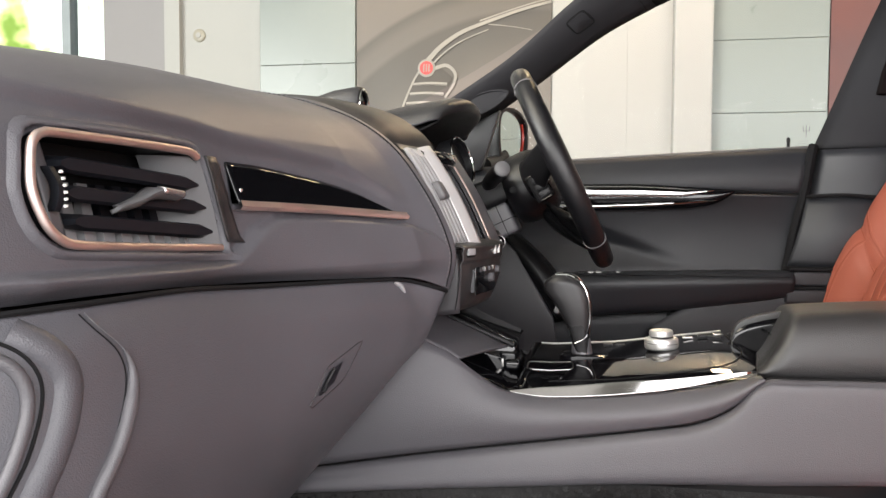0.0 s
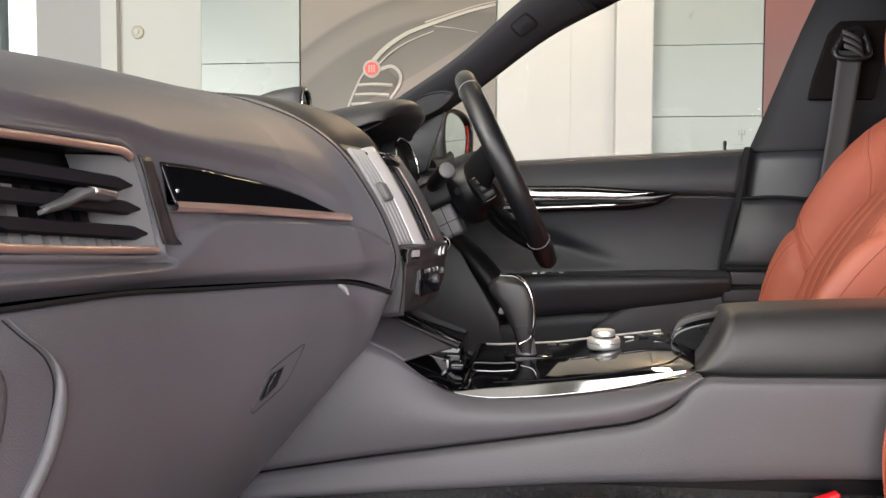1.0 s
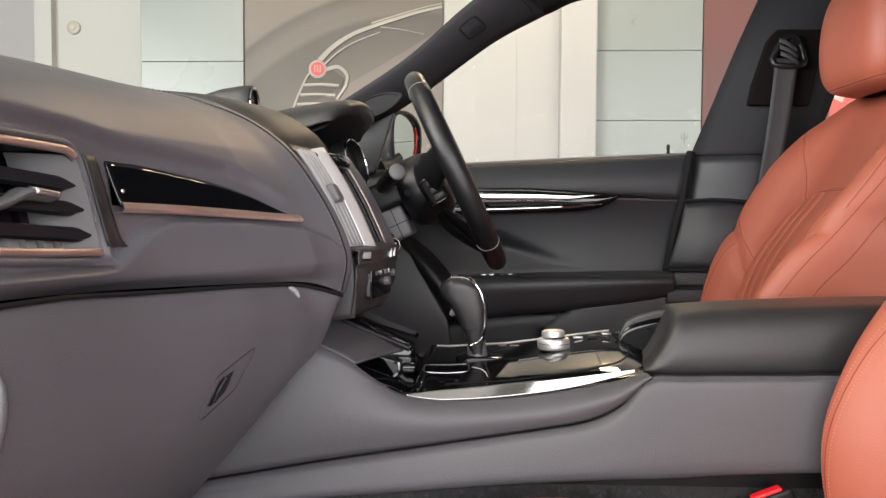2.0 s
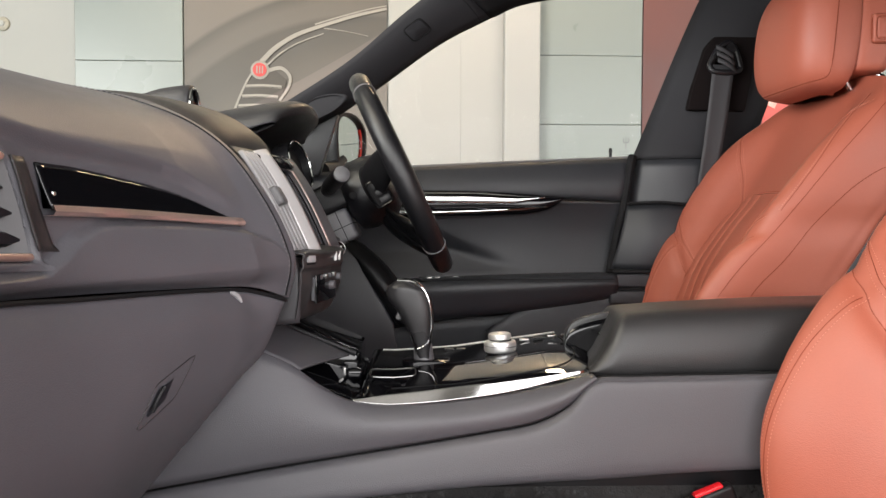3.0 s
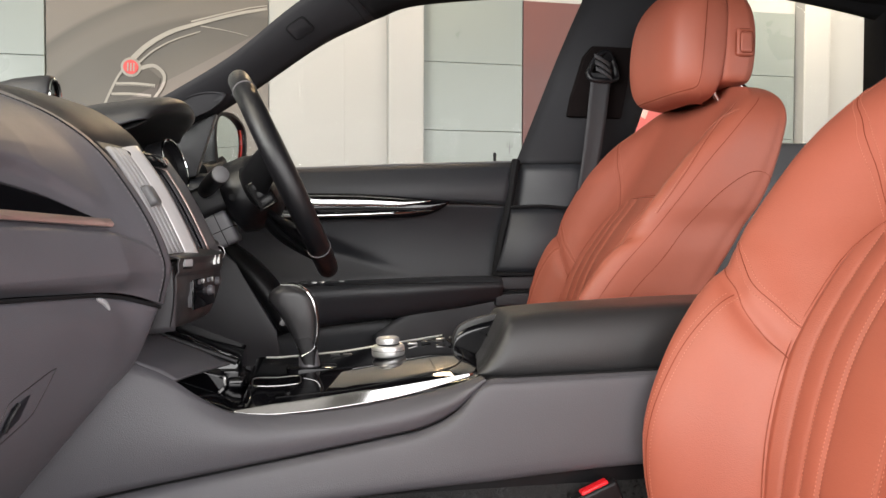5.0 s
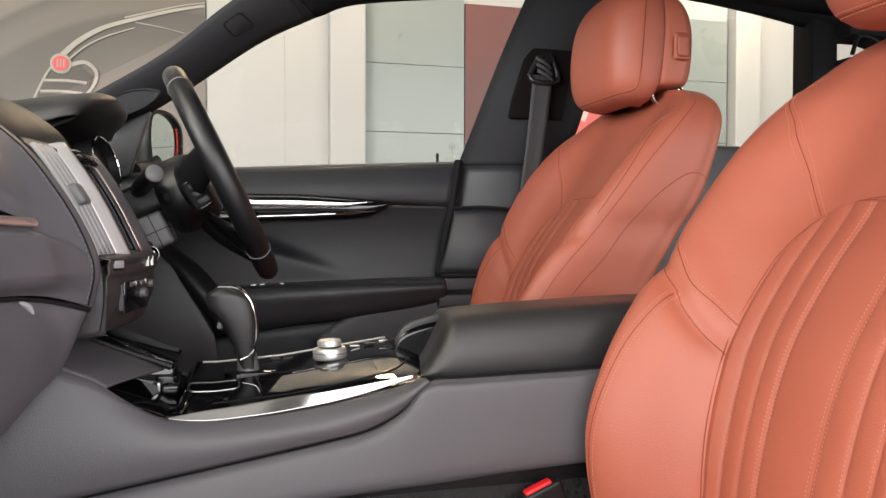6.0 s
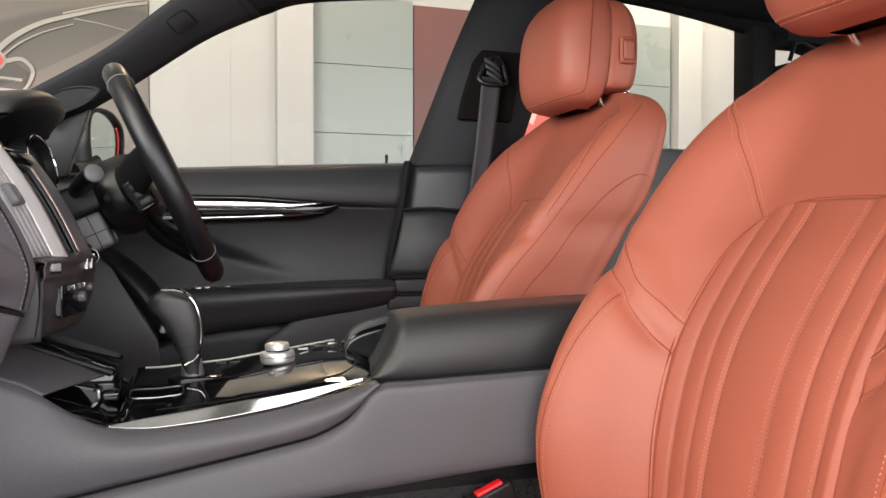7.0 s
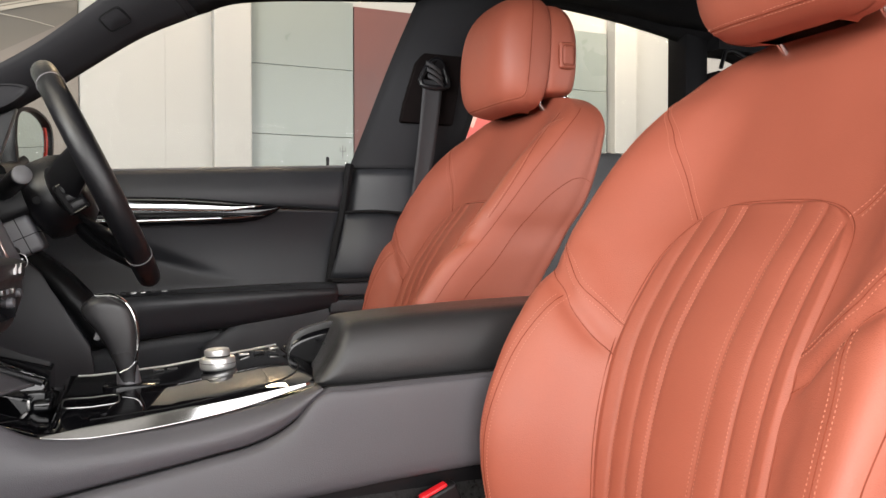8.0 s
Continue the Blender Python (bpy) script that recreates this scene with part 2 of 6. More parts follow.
def prism(poly, axis, a, b, bev=0.0, seg=2):
    """A polygon of two coordinates, drawn out along the third axis from a to b."""
    bm = bmesh.new()
    def place(p, w):
        return {"x": (w, p[0], p[1]), "y": (p[0], w, p[1]), "z": (p[0], p[1], w)}[axis]
    lo = [bm.verts.new(place(p, a)) for p in poly]
    hi = [bm.verts.new(place(p, b)) for p in poly]
    k = len(poly)
    bm.faces.new(lo)
    bm.faces.new(hi)
    for i in range(k):
        bm.faces.new((lo[i], lo[(i + 1) % k], hi[(i + 1) % k], hi[i]))
    bmesh.ops.recalc_face_normals(bm, faces=bm.faces)
    if bev > 0:
        bmesh.ops.bevel(bm, geom=bm.edges[:], offset=bev, segments=seg, affect="EDGES", profile=0.6)
    return bm


def lathe(profile, centre, axis, seg=32):
    """Profile of (radius, height) pairs turned round an axis through centre."""
    z = Vector(axis).normalized()
    x = z.orthogonal().normalized()
    y = z.cross(x)
    c = Vector(centre)
    rows = [[c + z * h + (x * math.cos(w) + y * math.sin(w)) * r for w in [2 * math.pi * q / seg for q in range(seg)]] for r, h in profile]
    return sheet(rows, close_v=True, caps=True)


def join(*bms):
    out = bmesh.new()
    for b in bms:
        me = bpy.data.meshes.new("tmp")
        b.to_mesh(me)
        out.from_mesh(me)
        b.free()
        bpy.data.meshes.remove(me)
    return out


def part(name, bm, material, parent=None, label="", smooth=True, solid=0.0, sharp=40, subd=0, offset=0.0):
    bmesh.ops.recalc_face_normals(bm, faces=bm.faces)
    me = bpy.data.meshes.new(name)
    bm.to_mesh(me)
    bm.free()
    me.materials.append(M[material])
    if smooth:
        me.polygons.foreach_set("use_smooth", [True] * len(me.polygons))
        me.set_sharp_from_angle(angle=radians(sharp))
    ob = new(name, me)
    ob.parent = parent
    if label:
        ob["label"] = label
    if solid:
        md = ob.modifiers.new("thickness", "SOLIDIFY")
        md.thickness, md.offset = solid, offset
    return ob


def thing(name, label, category, group="", kind="", at=(0, 0, 0)):
    ob = new(name)
    ob.empty_display_size = 0.05
    return tagged(ob, label, category, group, kind)


def solo(name, bm, material, label, category, group="", kind="", **kw):
    return tagged(part(name, bm, material, **kw), label, category, group, kind)


def stitches(line, length=0.0035, gap=0.0022, r=0.0006, lift=0.0005):
    """Short thread dashes along a line of points."""
    p = [Vector(q) for q in line]
    bm = bmesh.new()
    d, pos, on, acc = 0.0, p[0], True, []
    run = [0.0]
    for a, b in zip(p, p[1:]):
        run.append(run[-1] + (b - a).length)
    def at(s):
        i = min(max(np.searchsorted(run, s) - 1, 0), len(p) - 2)
        w = (s - run[i]) / max(run[i + 1] - run[i], 1e-9)
        return p[i].lerp(p[i + 1], w)
    s = 0.0
    while s + length < run[-1]:
        a, b = at(s), at(s + length)
        t = (b - a).normalized()
        u = t.orthogonal().normalized()
        w = t.cross(u)
        ring = [(u, 1), (w, 1), (u, -1), (w, -1)]
        va = [bm.verts.new(a.lerp(b, 0.12) + e * k * r) for e, k in ring]
        vb = [bm.verts.new(a.lerp(b, 0.88) + e * k * r) for e, k in ring]
        for i in range(4):
            bm.faces.new((va[i], va[(i + 1) % 4], vb[(i + 1) % 4], vb[i]))
        bm.faces.new(va)
        bm.faces.new(vb)
        s += length + gap
    return bm


def curve(z, zs, vs):
    """A smooth value along the height, through the given ones."""
    i = min(max(int(np.searchsorted(zs, z)) - 1, 0), len(zs) - 2)
    s = (z - zs[i]) / (zs[i + 1] - zs[i])
    def slope(k):
        if k == 0 or k == len(zs) - 1:
            j = min(k, len(zs) - 2)
            return (vs[j + 1] - vs[j]) / (zs[j + 1] - zs[j])
        return (vs[k + 1] - vs[k - 1]) / (zs[k + 1] - zs[k - 1])
    h = zs[i + 1] - zs[i]
    m0, m1 = slope(i) * h, slope(i + 1) * h
    return (2 * s ** 3 - 3 * s * s + 1) * vs[i] + (s ** 3 - 2 * s * s + s) * m0 + (-2 * s ** 3 + 3 * s * s) * vs[i + 1] + (s ** 3 - s * s) * m1
# ---- showroom ----


def slab(name, x0, x1, y0, y1, z0, z1, material, bev=0.0, **kw):
    return part(name, rbox(((x0 + x1) / 2, (y0 + y1) / 2, (z0 + z1) / 2), (x1 - x0, y1 - y0, z1 - z0), bev), material, smooth=False, **kw)


def structure(ob, label):
    return tagged(ob, label, "", "", "structure")


structure(slab("ground", -7, 8, -7, 6, -0.1, 0.0, "floor"), "pale polished showroom floor")
structure(slab("ceiling", -7, 8, -7, 6, 4.2, 4.3, "white"), "white showroom ceiling")
structure(slab("wall_near", -7, 8, -7.1, -7.0, 0, 4.2, "white"), "plain white showroom wall behind the camera")
structure(slab("wall_front", -7.1, -7.0, -7, 4.2, 0, 4.2, "white"), "plain white showroom wall beyond the bonnet")
structure(slab("wall_rear", 7.9, 8.0, -6, 6, 0, 4.2, "white"), "plain white showroom side wall")
wall = structure(slab("wall_far", -3.51, 7.9, WALL_Y, WALL_Y + 0.2, 0, 4.2, "white"), "white showroom wall with grey panels and banners")


structure(slab("wall_pier", -3.51, -3.0, WALL_Y - 0.02, WALL_Y - 0.002, 0, 4.2, "pinkish"), "cool white wall pier beside the window")
structure(slab("trim", -3.0, -2.88, WALL_Y - 0.05, WALL_Y - 0.002, 0, 4.2, "white"), "narrow white upright trim on the wall")


def glass_cladding(name, x0, x1, group, drop=0.0):
    ob = thing(name, "grey-green glossy wall cladding with level joints", "wall panel", group)
    edges = [0.0] + [e - drop for e in (0.70, 1.18, 1.655, 2.125)] + [2.60]
    for a, b in zip(edges, edges[1:]):
        part("panel", rbox(((x0 + x1) / 2, WALL_Y - 0.017, (a + b) / 2), (x1 - x0, 0.03, b - a - 0.003), 0.003), "panel", ob, smooth=False)
    return ob


glass_cladding("wall_cladding", -2.26, -1.545, "grey wall cladding", 0.066)
glass_cladding("wall_cladding", 0.87, 1.575, "grey wall cladding")
glass_cladding("wall_cladding", 3.0, 3.71, "grey wall cladding")
structure(slab("column", 0.62, 0.86, WALL_Y - 0.12, WALL_Y - 0.002, 0, 4.2, "white", 0.01), "white upright column on the wall")
structure(slab("column", 3.73, 3.95, WALL_Y - 0.12, WALL_Y - 0.002, 0, 4.2, "white", 0.01), "white upright column on the wall")
structure(slab("trim", -0.165, 0.33, WALL_Y - 0.012, WALL_Y - 0.002, 0, 4.2, "white", 0.001), "flat white upright panel on the wall")
structure(slab("trim", 0.3305, 0.6195, WALL_Y - 0.015, WALL_Y - 0.002, 0, 4.2, "white", 0.001), "flat white upright panel on the wall")
bell = thing("wall_switch", "small ivory oval switch on the white wall", "wall switch")
part("plate", lathe([(0.048, 0.0), (0.046, 0.012), (0.036, 0.018), (0.004, 0.019)], (-2.745, WALL_Y - 0.001, 2.30), (0, -1, 0), 24), "ivory", bell)
part("button", lathe([(0.02, 0.018), (0.019, 0.026), (0.004, 0.028)], (-2.745, WALL_Y - 0.001, 2.30), (0, -1, 0), 18), "white", bell)


def flat(pts, proud, n=3, y=WALL_Y):
    """A thin printed shape on the far wall, from its outline of (x, z) points."""
    return prism(pts, "y", y - proud - 0.002, y - proud)


def stroke(pts, width, proud, taper=1.0):
    """A thin printed stroke along (x, z) points."""
    c = cr([(x, z, 0) for x, z in pts], 24)
    left, right = [], []
    for k in range(24):
        t = c[min(k + 1, 23)] - c[max(k - 1, 0)]
        n = np.array((-t[1], t[0])) / max(np.hypot(t[0], t[1]), 1e-9)
        w = width * (1 + (taper - 1) * k / 23) / 2
        left.append(c[k][:2] + n * w)
        right.append(c[k][:2] - n * w)
    y = WALL_Y - proud
    return sheet([[(p[0], y, p[1]), (p[0], y - 0.002, p[1]), (q[0], y - 0.002, q[1]), (q[0], y, q[1])] for p, q in zip(left, right)], close_v=True, caps=True)


banner = thing("wall_banner", "brown printed wall banner showing a car bonnet and grille", "banner")
part("sheet", rbox(((-1.54 - 0.17) / 2, WALL_Y - 0.012, 1.29), (1.365, 0.02, 2.58), 0.002), "banner", banner, smooth=False)
part("print", flat([(-1.20, 1.55), (-1.20, 1.72), (-1.13, 1.90), (-1.06, 1.98), (-0.92, 2.0), (-0.85, 1.94), (-0.88, 1.84), (-0.98, 1.70), (-1.02, 1.55)], 0.029), "banner_dark", banner, smooth=False)
for pts, w, tp in (([(-1.02, 2.06), (-0.93, 2.15), (-0.80, 2.235), (-0.66, 2.29), (-0.39, 2.375), (-0.175, 2.425)], 0.035, 0.5),
                   ([(-0.98, 2.04), (-0.89, 2.12), (-0.77, 2.19), (-0.60, 2.255)], 0.012, 0.5),
                   ([(-0.66, 2.315), (-0.48, 2.37), (-0.30, 2.42), (-0.175, 2.445)], 0.010, 0.7),
                   ([(-1.215, 1.55), (-1.205, 1.72), (-1.13, 1.905), (-1.08, 1.99)], 0.014, 1.0),
                   ([(-0.98, 2.0), (-0.89, 2.02), (-0.83, 1.965), (-0.84, 1.89), (-0.90, 1.80)], 0.026, 0.6),
                   ([(-0.60, 2.29), (-0.45, 2.27), (-0.30, 2.24)], 0.006, 0.5)):
    part("print_line", stroke(pts, w, 0.032, tp), "print_light", banner, smooth=False)
for x0, x1, z in ((-1.125, -0.885, 1.895), (-1.15, -0.91, 1.828), (-1.175, -0.95, 1.763), (-1.19, -0.97, 1.70)):
    part("print_bar", stroke([(x0, z), ((x0 + x1) / 2, z + 0.004), (x1, z - 0.004)], 0.022, 0.034), "print_light", banner, smooth=False)
    part("print_bar", stroke([(x0, z - 0.007), ((x0 + x1) / 2, z - 0.003), (x1, z - 0.011)], 0.004, 0.037), "banner_dark", banner, smooth=False)
part("badge", lathe([(0.062, 0), (0.062, 0.006), (0.05, 0.008), (0.004, 0.008)], (-1.03, WALL_Y - 0.032, 2.005), (0, -1, 0), 32), "print_light", banner, "pale round badge", smooth=False)
part("badge_centre", lathe([(0.046, 0), (0.046, 0.004), (0.004, 0.004)], (-1.03, WALL_Y - 0.041, 2.005), (0, -1, 0), 32), "print_red", banner, "red round badge centre", smooth=False)
for k in (-0.018, 0.0, 0.018):
    part("badge_mark", flat([(-1.03 + k - 0.004, 1.98), (-1.03 + k + 0.004, 1.98), (-1.03 + k + 0.006, 2.03), (-1.03 + k - 0.002, 2.03)], 0.046), "print_light", banner, smooth=False)

red_banner = thing("wall_banner", "dark to bright red printed wall banner", "banner")
part("sheet", rbox(((1.585 + 2.95) / 2, WALL_Y - 0.012, 1.29), (1.365, 0.02, 2.58), 0.002), "banner_red", red_banner, smooth=False)
part("print", flat([(2.10, 1.0), (2.14, 1.6), (2.24, 1.95), (2.36, 2.06), (2.42, 1.98), (2.40, 1.7), (2.30, 1.0)], 0.023), "banner_grey", red_banner, smooth=False)
part("print", flat([(2.45, 1.0), (2.40, 1.5), (2.44, 1.8), (2.52, 2.02), (2.64, 2.10), (2.94, 2.14), (2.94, 1.0)], 0.024), "print_coral", red_banner, smooth=False)
part("print_line", stroke([(2.46, 1.80), (2.53, 1.93), (2.64, 1.985), (2.78, 2.02), (2.90, 2.03)], 0.11, 0.027, 0.6), "print_pink", red_banner, smooth=False)

# glazed end of the showroom beyond the bonnet
win = structure(thing("window_1", "tall showroom window with grey frame", "window"), "tall showroom window with grey frame")
for x0, x1 in ((-3.88, -3.81), (-5.6, -5.52)):
    part("window_frame", rbox(((x0 + x1) / 2, WALL_Y + 0.05, 2.1), (x1 - x0, 0.1, 4.2), 0.006), "frame", win, smooth=False)
for x0, x1 in ((-3.81, -3.51), (-5.52, -3.88), (-7.0, -5.6)):
    part("pane", rbox(((x0 + x1) / 2, WALL_Y + 0.06, 2.1), (x1 - x0, 0.012, 4.2), 0), "glass", win, smooth=False).visible_shadow = False

backdrop = structure(part("backdrop", rbox((-9.0, 12.0, 3.0), (12.0, 0.05, 10.0), 0), "outside", smooth=False), "bright trees and sky outside the window")

# ---- car shell ----
car = thing("car_shell", "dark cloth and plastic lined car cabin shell", "car body")
slab("floor_pan", -1.2, 2.0, -0.80, 0.80, 0.0, 0.44, "dark", parent=car)
part("carpet", rbox((0.3, 0, 0.452), (2.6, 1.52, 0.02), 0.004), "carpet", car, "black speckled loop carpet")
part("tunnel_carpet", prism([(-0.205, 0.45), (-0.176, 0.615), (-0.150, 0.70), (0.150, 0.70), (0.176, 0.615), (0.205, 0.45)], "x", -0.9, 1.3, 0.010), "carpet", car, "black speckled loop carpet")

# roof lining with its rails
# The near edge, out of view, is carried outwards to shade the headrests.
roof_keys = [
    [(0.05, -0.80, 1.43), (0.05, -0.5, 1.57), (0.05, 0.3, 1.60), (0.05, 0.66, 1.53)],
    [(0.40, -0.82, 1.475), (0.40, -0.5, 1.62), (0.40, 0.3, 1.66), (0.40, 0.66, 1.565)],
    [(1.00, -0.82, 1.49), (1.00, -0.5, 1.65), (1.00, 0.3, 1.69), (1.00, 0.66, 1.60)],
    [(1.60, -0.80, 1.46), (1.60, -0.5, 1.60), (1.60, 0.3, 1.64), (1.60, 0.66, 1.55)],
    [(2.00, -0.66, 1.48), (2.00, -0.3, 1.55), (2.00, 0.3, 1.55), (2.00, 0.62, 1.47)],
]
part("roof_lining", sheet(surface(roof_keys, 30, 24)), "headliner", car, "black cloth roof lining", solid=0.03)


def strip(a, b, n=24, m=6, bulge=0.012, way=(0, -1, 0)):
    """A softly rounded strip between two edge curves."""
    A, B = cr(a, n), cr(b, n)
    w = Vector(way)
    rows = []
    for i in range(n):
        row = []
        for j in range(m):
            s = j / (m - 1)
            q = Vector(A[i]).lerp(Vector(B[i]), s)
            row.append(q + w * bulge * (1 - (2 * s - 1) ** 2))
        rows.append(row)
    return sheet(rows)


# A-pillar and roof rail on the driver's side
part("a_pillar_trim", strip([(-0.42, 0.66, 1.16), (-0.270, 0.66, 1.256), (-0.121, 0.66, 1.354), (0.004, 0.66, 1.462), (0.10, 0.655, 1.535)],
                            [(-0.30, 0.735, 1.13), (-0.19, 0.73, 1.215), (-0.066, 0.725, 1.300), (0.080, 0.722, 1.405), (0.20, 0.72, 1.468)], 30, 8, 0.016), "pillar", car, "dark grey cloth pillar trim", solid=0.006)
part("roof_rail", strip([(0.10, 0.655, 1.535), (0.35, 0.65, 1.58), (0.66, 0.65, 1.60), (1.05, 0.65, 1.61), (1.5, 0.64, 1.57), (1.9, 0.62, 1.50)],
                        [(0.20, 0.72, 1.468), (0.32, 0.72, 1.51), (0.70, 0.725, 1.555), (1.07, 0.715, 1.585), (1.49, 0.70, 1.53), (1.9, 0.68, 1.42)], 40, 6, 0.015), "headliner", car, "black cloth roof rail", solid=0.006)
# B-pillar
part("b_pillar_trim", strip([(0.545, 0.745, 1.143), (0.578, 0.742, 1.225), (0.650, 0.737, 1.407), (0.715, 0.725, 1.56)],
                            [(0.80, 0.72, 1.143), (0.84, 0.72, 1.225), (0.90, 0.715, 1.407), (0.95, 0.705, 1.58)], 20, 10, 0.05), "pillar", car, "dark grey cloth centre pillar trim", solid=0.006)
part("b_pillar_lower_trim", strip([(0.545, 0.735, 1.141), (0.520, 0.735, 1.02), (0.485, 0.735, 0.86), (0.455, 0.735, 0.70), (0.44, 0.735, 0.45)],
                                  [(0.80, 0.71, 1.141), (0.80, 0.70, 1.02), (0.80, 0.69, 0.86), (0.80, 0.69, 0.70), (0.80, 0.69, 0.45)], 24, 10, 0.045), "door", car, "dark plastic centre pillar lower trim", solid=0.006)
# rear door and C-pillar
part("rear_door_trim", rbox((1.20, 0.74, 0.83), (0.84, 0.07, 0.76), 0.02), "black", car, "dark rear door trim")
part("c_pillar_trim", prism([(1.49, 1.20), (1.49, 1.56), (1.57, 1.54), (1.57, 1.20)], "y", 0.66, 0.74, 0.01), "headliner", car, "black rear pillar trim")
for quarter in ([(1.57, 1.20), (1.57, 1.438), (2.0, 1.438), (2.0, 1.30), (1.9, 1.2)], [(1.715, 1.4385), (1.715, 1.4975), (1.90, 1.4975), (1.99, 1.4385)], [(1.57, 1.498), (1.57, 1.54), (1.9, 1.50), (1.9, 1.498)]):
    part("c_pillar_trim", prism(quarter, "y", 0.62, 0.72, 0.0), "headliner", car, "black rear quarter trim", smooth=False)

# ---- driver's door ----
door = thing("driver_door", "closed dark leather driver's door with chrome-edged trim", "car door")


def door_x(z):
    """Rear shut line of the driver's door."""
    return 0.470 + (z - 0.77) * 0.205


belt = [(-0.36, 1.10), (0.02, 1.121), (0.28, 1.134), (0.545, 1.145)]
part("upper_panel", strip([(-0.36, 0.735, 1.098), (0.02, 0.735, 1.120), (0.28, 0.735, 1.133), (0.543, 0.735, 1.145)],
                          [(-0.36, 0.715, 1.045), (0.02, 0.712, 1.045), (0.28, 0.712, 1.048), (0.522, 0.712, 1.042)], 30, 8, 0.014), "door", door, "dark leather upper door panel", solid=0.004)
def door_mid(x, t):
    """The hollow middle of the door card: t from its top (0) to the armrest (1)."""
    zt, zb = float(np.interp(x, (-0.36, 0.28, 0.521), (1.045, 1.045, 1.041))), float(np.interp(x, (-0.36, 0.02, 0.28, 0.486), (0.845, 0.855, 0.862, 0.868)))
    z = zt + (zb - zt) * t
    fold = 0.966 - (x - 0.06) * 0.41
    k = min(1.0, max(0.0, (fold - z) / 0.040 + 0.5))
    y = 0.716 + 0.014 * t + 0.014 * (1 - (2 * t - 1) ** 2) + 0.016 * (3 * k * k - 2 * k ** 3) * min(1.0, max(0.0, (0.93 - t) / 0.3))
    return (min(x, door_x(z) + 0.005), y, z)


part("middle_panel", sheet([[door_mid(x, t) for t in np.linspace(0, 1, 40)] for x in np.linspace(-0.36, 0.53, 60)]), "door", door, "dark leather hollow middle panel", solid=0.004)
arm_keys = []
for x, zt, zb, dep in ((-0.32, 0.83, 0.70, 0.02), (-0.15, 0.845, 0.728, 0.045), (0.05, 0.862, 0.772, 0.08), (0.25, 0.869, 0.793, 0.085), (0.40, 0.873, 0.812, 0.085), (0.482, 0.873, 0.825, 0.08)):
    arm_keys.append([(x, 0.715, zt), (x, 0.70 - dep * 0.7, zt + 0.002), (x, 0.70 - dep, zt - 0.012), (x, 0.703 - dep, (zt + zb) / 2), (x, 0.71 - dep * 0.8, zb), (x, 0.715, zb - 0.01)])
part("armrest", sheet(surface(arm_keys, 36, 24)), "door", door, "padded black leather armrest", solid=0.004)
part("lower_panel", strip([(-0.36, 0.715, 0.70), (-0.15, 0.71, 0.725), (0.05, 0.70, 0.78), (0.25, 0.70, 0.80), (0.475, 0.70, 0.815)],
                          [(-0.36, 0.72, 0.46), (-0.15, 0.72, 0.46), (0.05, 0.72, 0.46), (0.25, 0.72, 0.46), (0.42, 0.72, 0.46)], 30, 8, 0.0), "door", door, "dark grey lower door panel", solid=0.004)
pocket = [[(0.16 + 0.30 * s, 0.70, 0.47), (0.16 + 0.30 * s, 0.655, 0.49), (0.17 + 0.30 * s, 0.645, 0.62), (0.19 + 0.29 * s, 0.648, 0.728 + 0.085 * math.sin(min(1, 0.05 + s * 1.4) * math.pi / 2)), (0.19 + 0.29 * s, 0.66, 0.735 + 0.085 * math.sin(min(1, 0.05 + s * 1.4) * math.pi / 2))] for s in [q / 8 for q in range(9)]]
part("door_pocket", sheet(surface(pocket, 26, 20)), "door", door, "dark grey door pocket", solid=0.006)
# lacquered handle trim between two bright strips
def trim_hi(x):
    return 1.066 - 0.014 * max(0.0, (x - 0.15) / 0.21) ** 1.3


def trim_lo(x):
    return float(np.interp(x, (-0.30, 0.05, 0.19, 0.28, 0.323, 0.35, 0.371), (1.003, 1.006, 1.0095, 1.013, 1.020, 1.031, 1.047)))


hx = np.linspace(-0.30, 0.371, 40)
part("handle_trim", strip([(x, 0.700, trim_hi(x)) for x in hx], [(x, 0.700, trim_lo(x)) for x in hx], 60, 6, 0.006), "piano", door, "black lacquer trim", solid=0.003)
ux = np.linspace(-0.30, 0.327, 40)
part("bright_strip", strip([(x, 0.6915, trim_hi(x) - 0.005) for x in ux], [(x, 0.690, float(np.interp(x, (-0.3, 0.23, 0.265, 0.327), (1.036, 1.0355, 1.037, 1.0515)))) for x in ux], 60, 5, 0.002), "chrome", door, "chrome upper strip", solid=0.002)
wx = np.linspace(-0.30, 0.333, 40)
part("bright_strip", strip([(x, 0.6895, float(np.interp(x, (-0.3, 0.06, 0.19, 0.333), (1.019, 1.0205, 1.0255, 1.0295)))) for x in wx], [(x, 0.6885, float(np.interp(x, (-0.3, 0.05, 0.19, 0.28, 0.333), (1.009, 1.0105, 1.0155, 1.022, 1.0290)))) for x in wx], 60, 5, 0.003), "chrome", door, "chrome lower strip", solid=0.002)
for x in (0.040, 0.060, 0.078, 0.100, 0.120, 0.138):
    part("window_switch", rbox((x, 0.655, 0.8665 + 0.02 * (x - 0.05)), (0.012, 0.018, 0.0065), 0.002), "satin_dark" if x in (0.060, 0.078, 0.120) else "plastic", door)
part("lock_pin", lathe([(0.0035, 0), (0.0035, 0.018), (0.0042, 0.020), (0.0042, 0.026), (0.002, 0.029)], (0.496, 0.757, 1.143), (0, 0, 1), 12), "plastic", door)
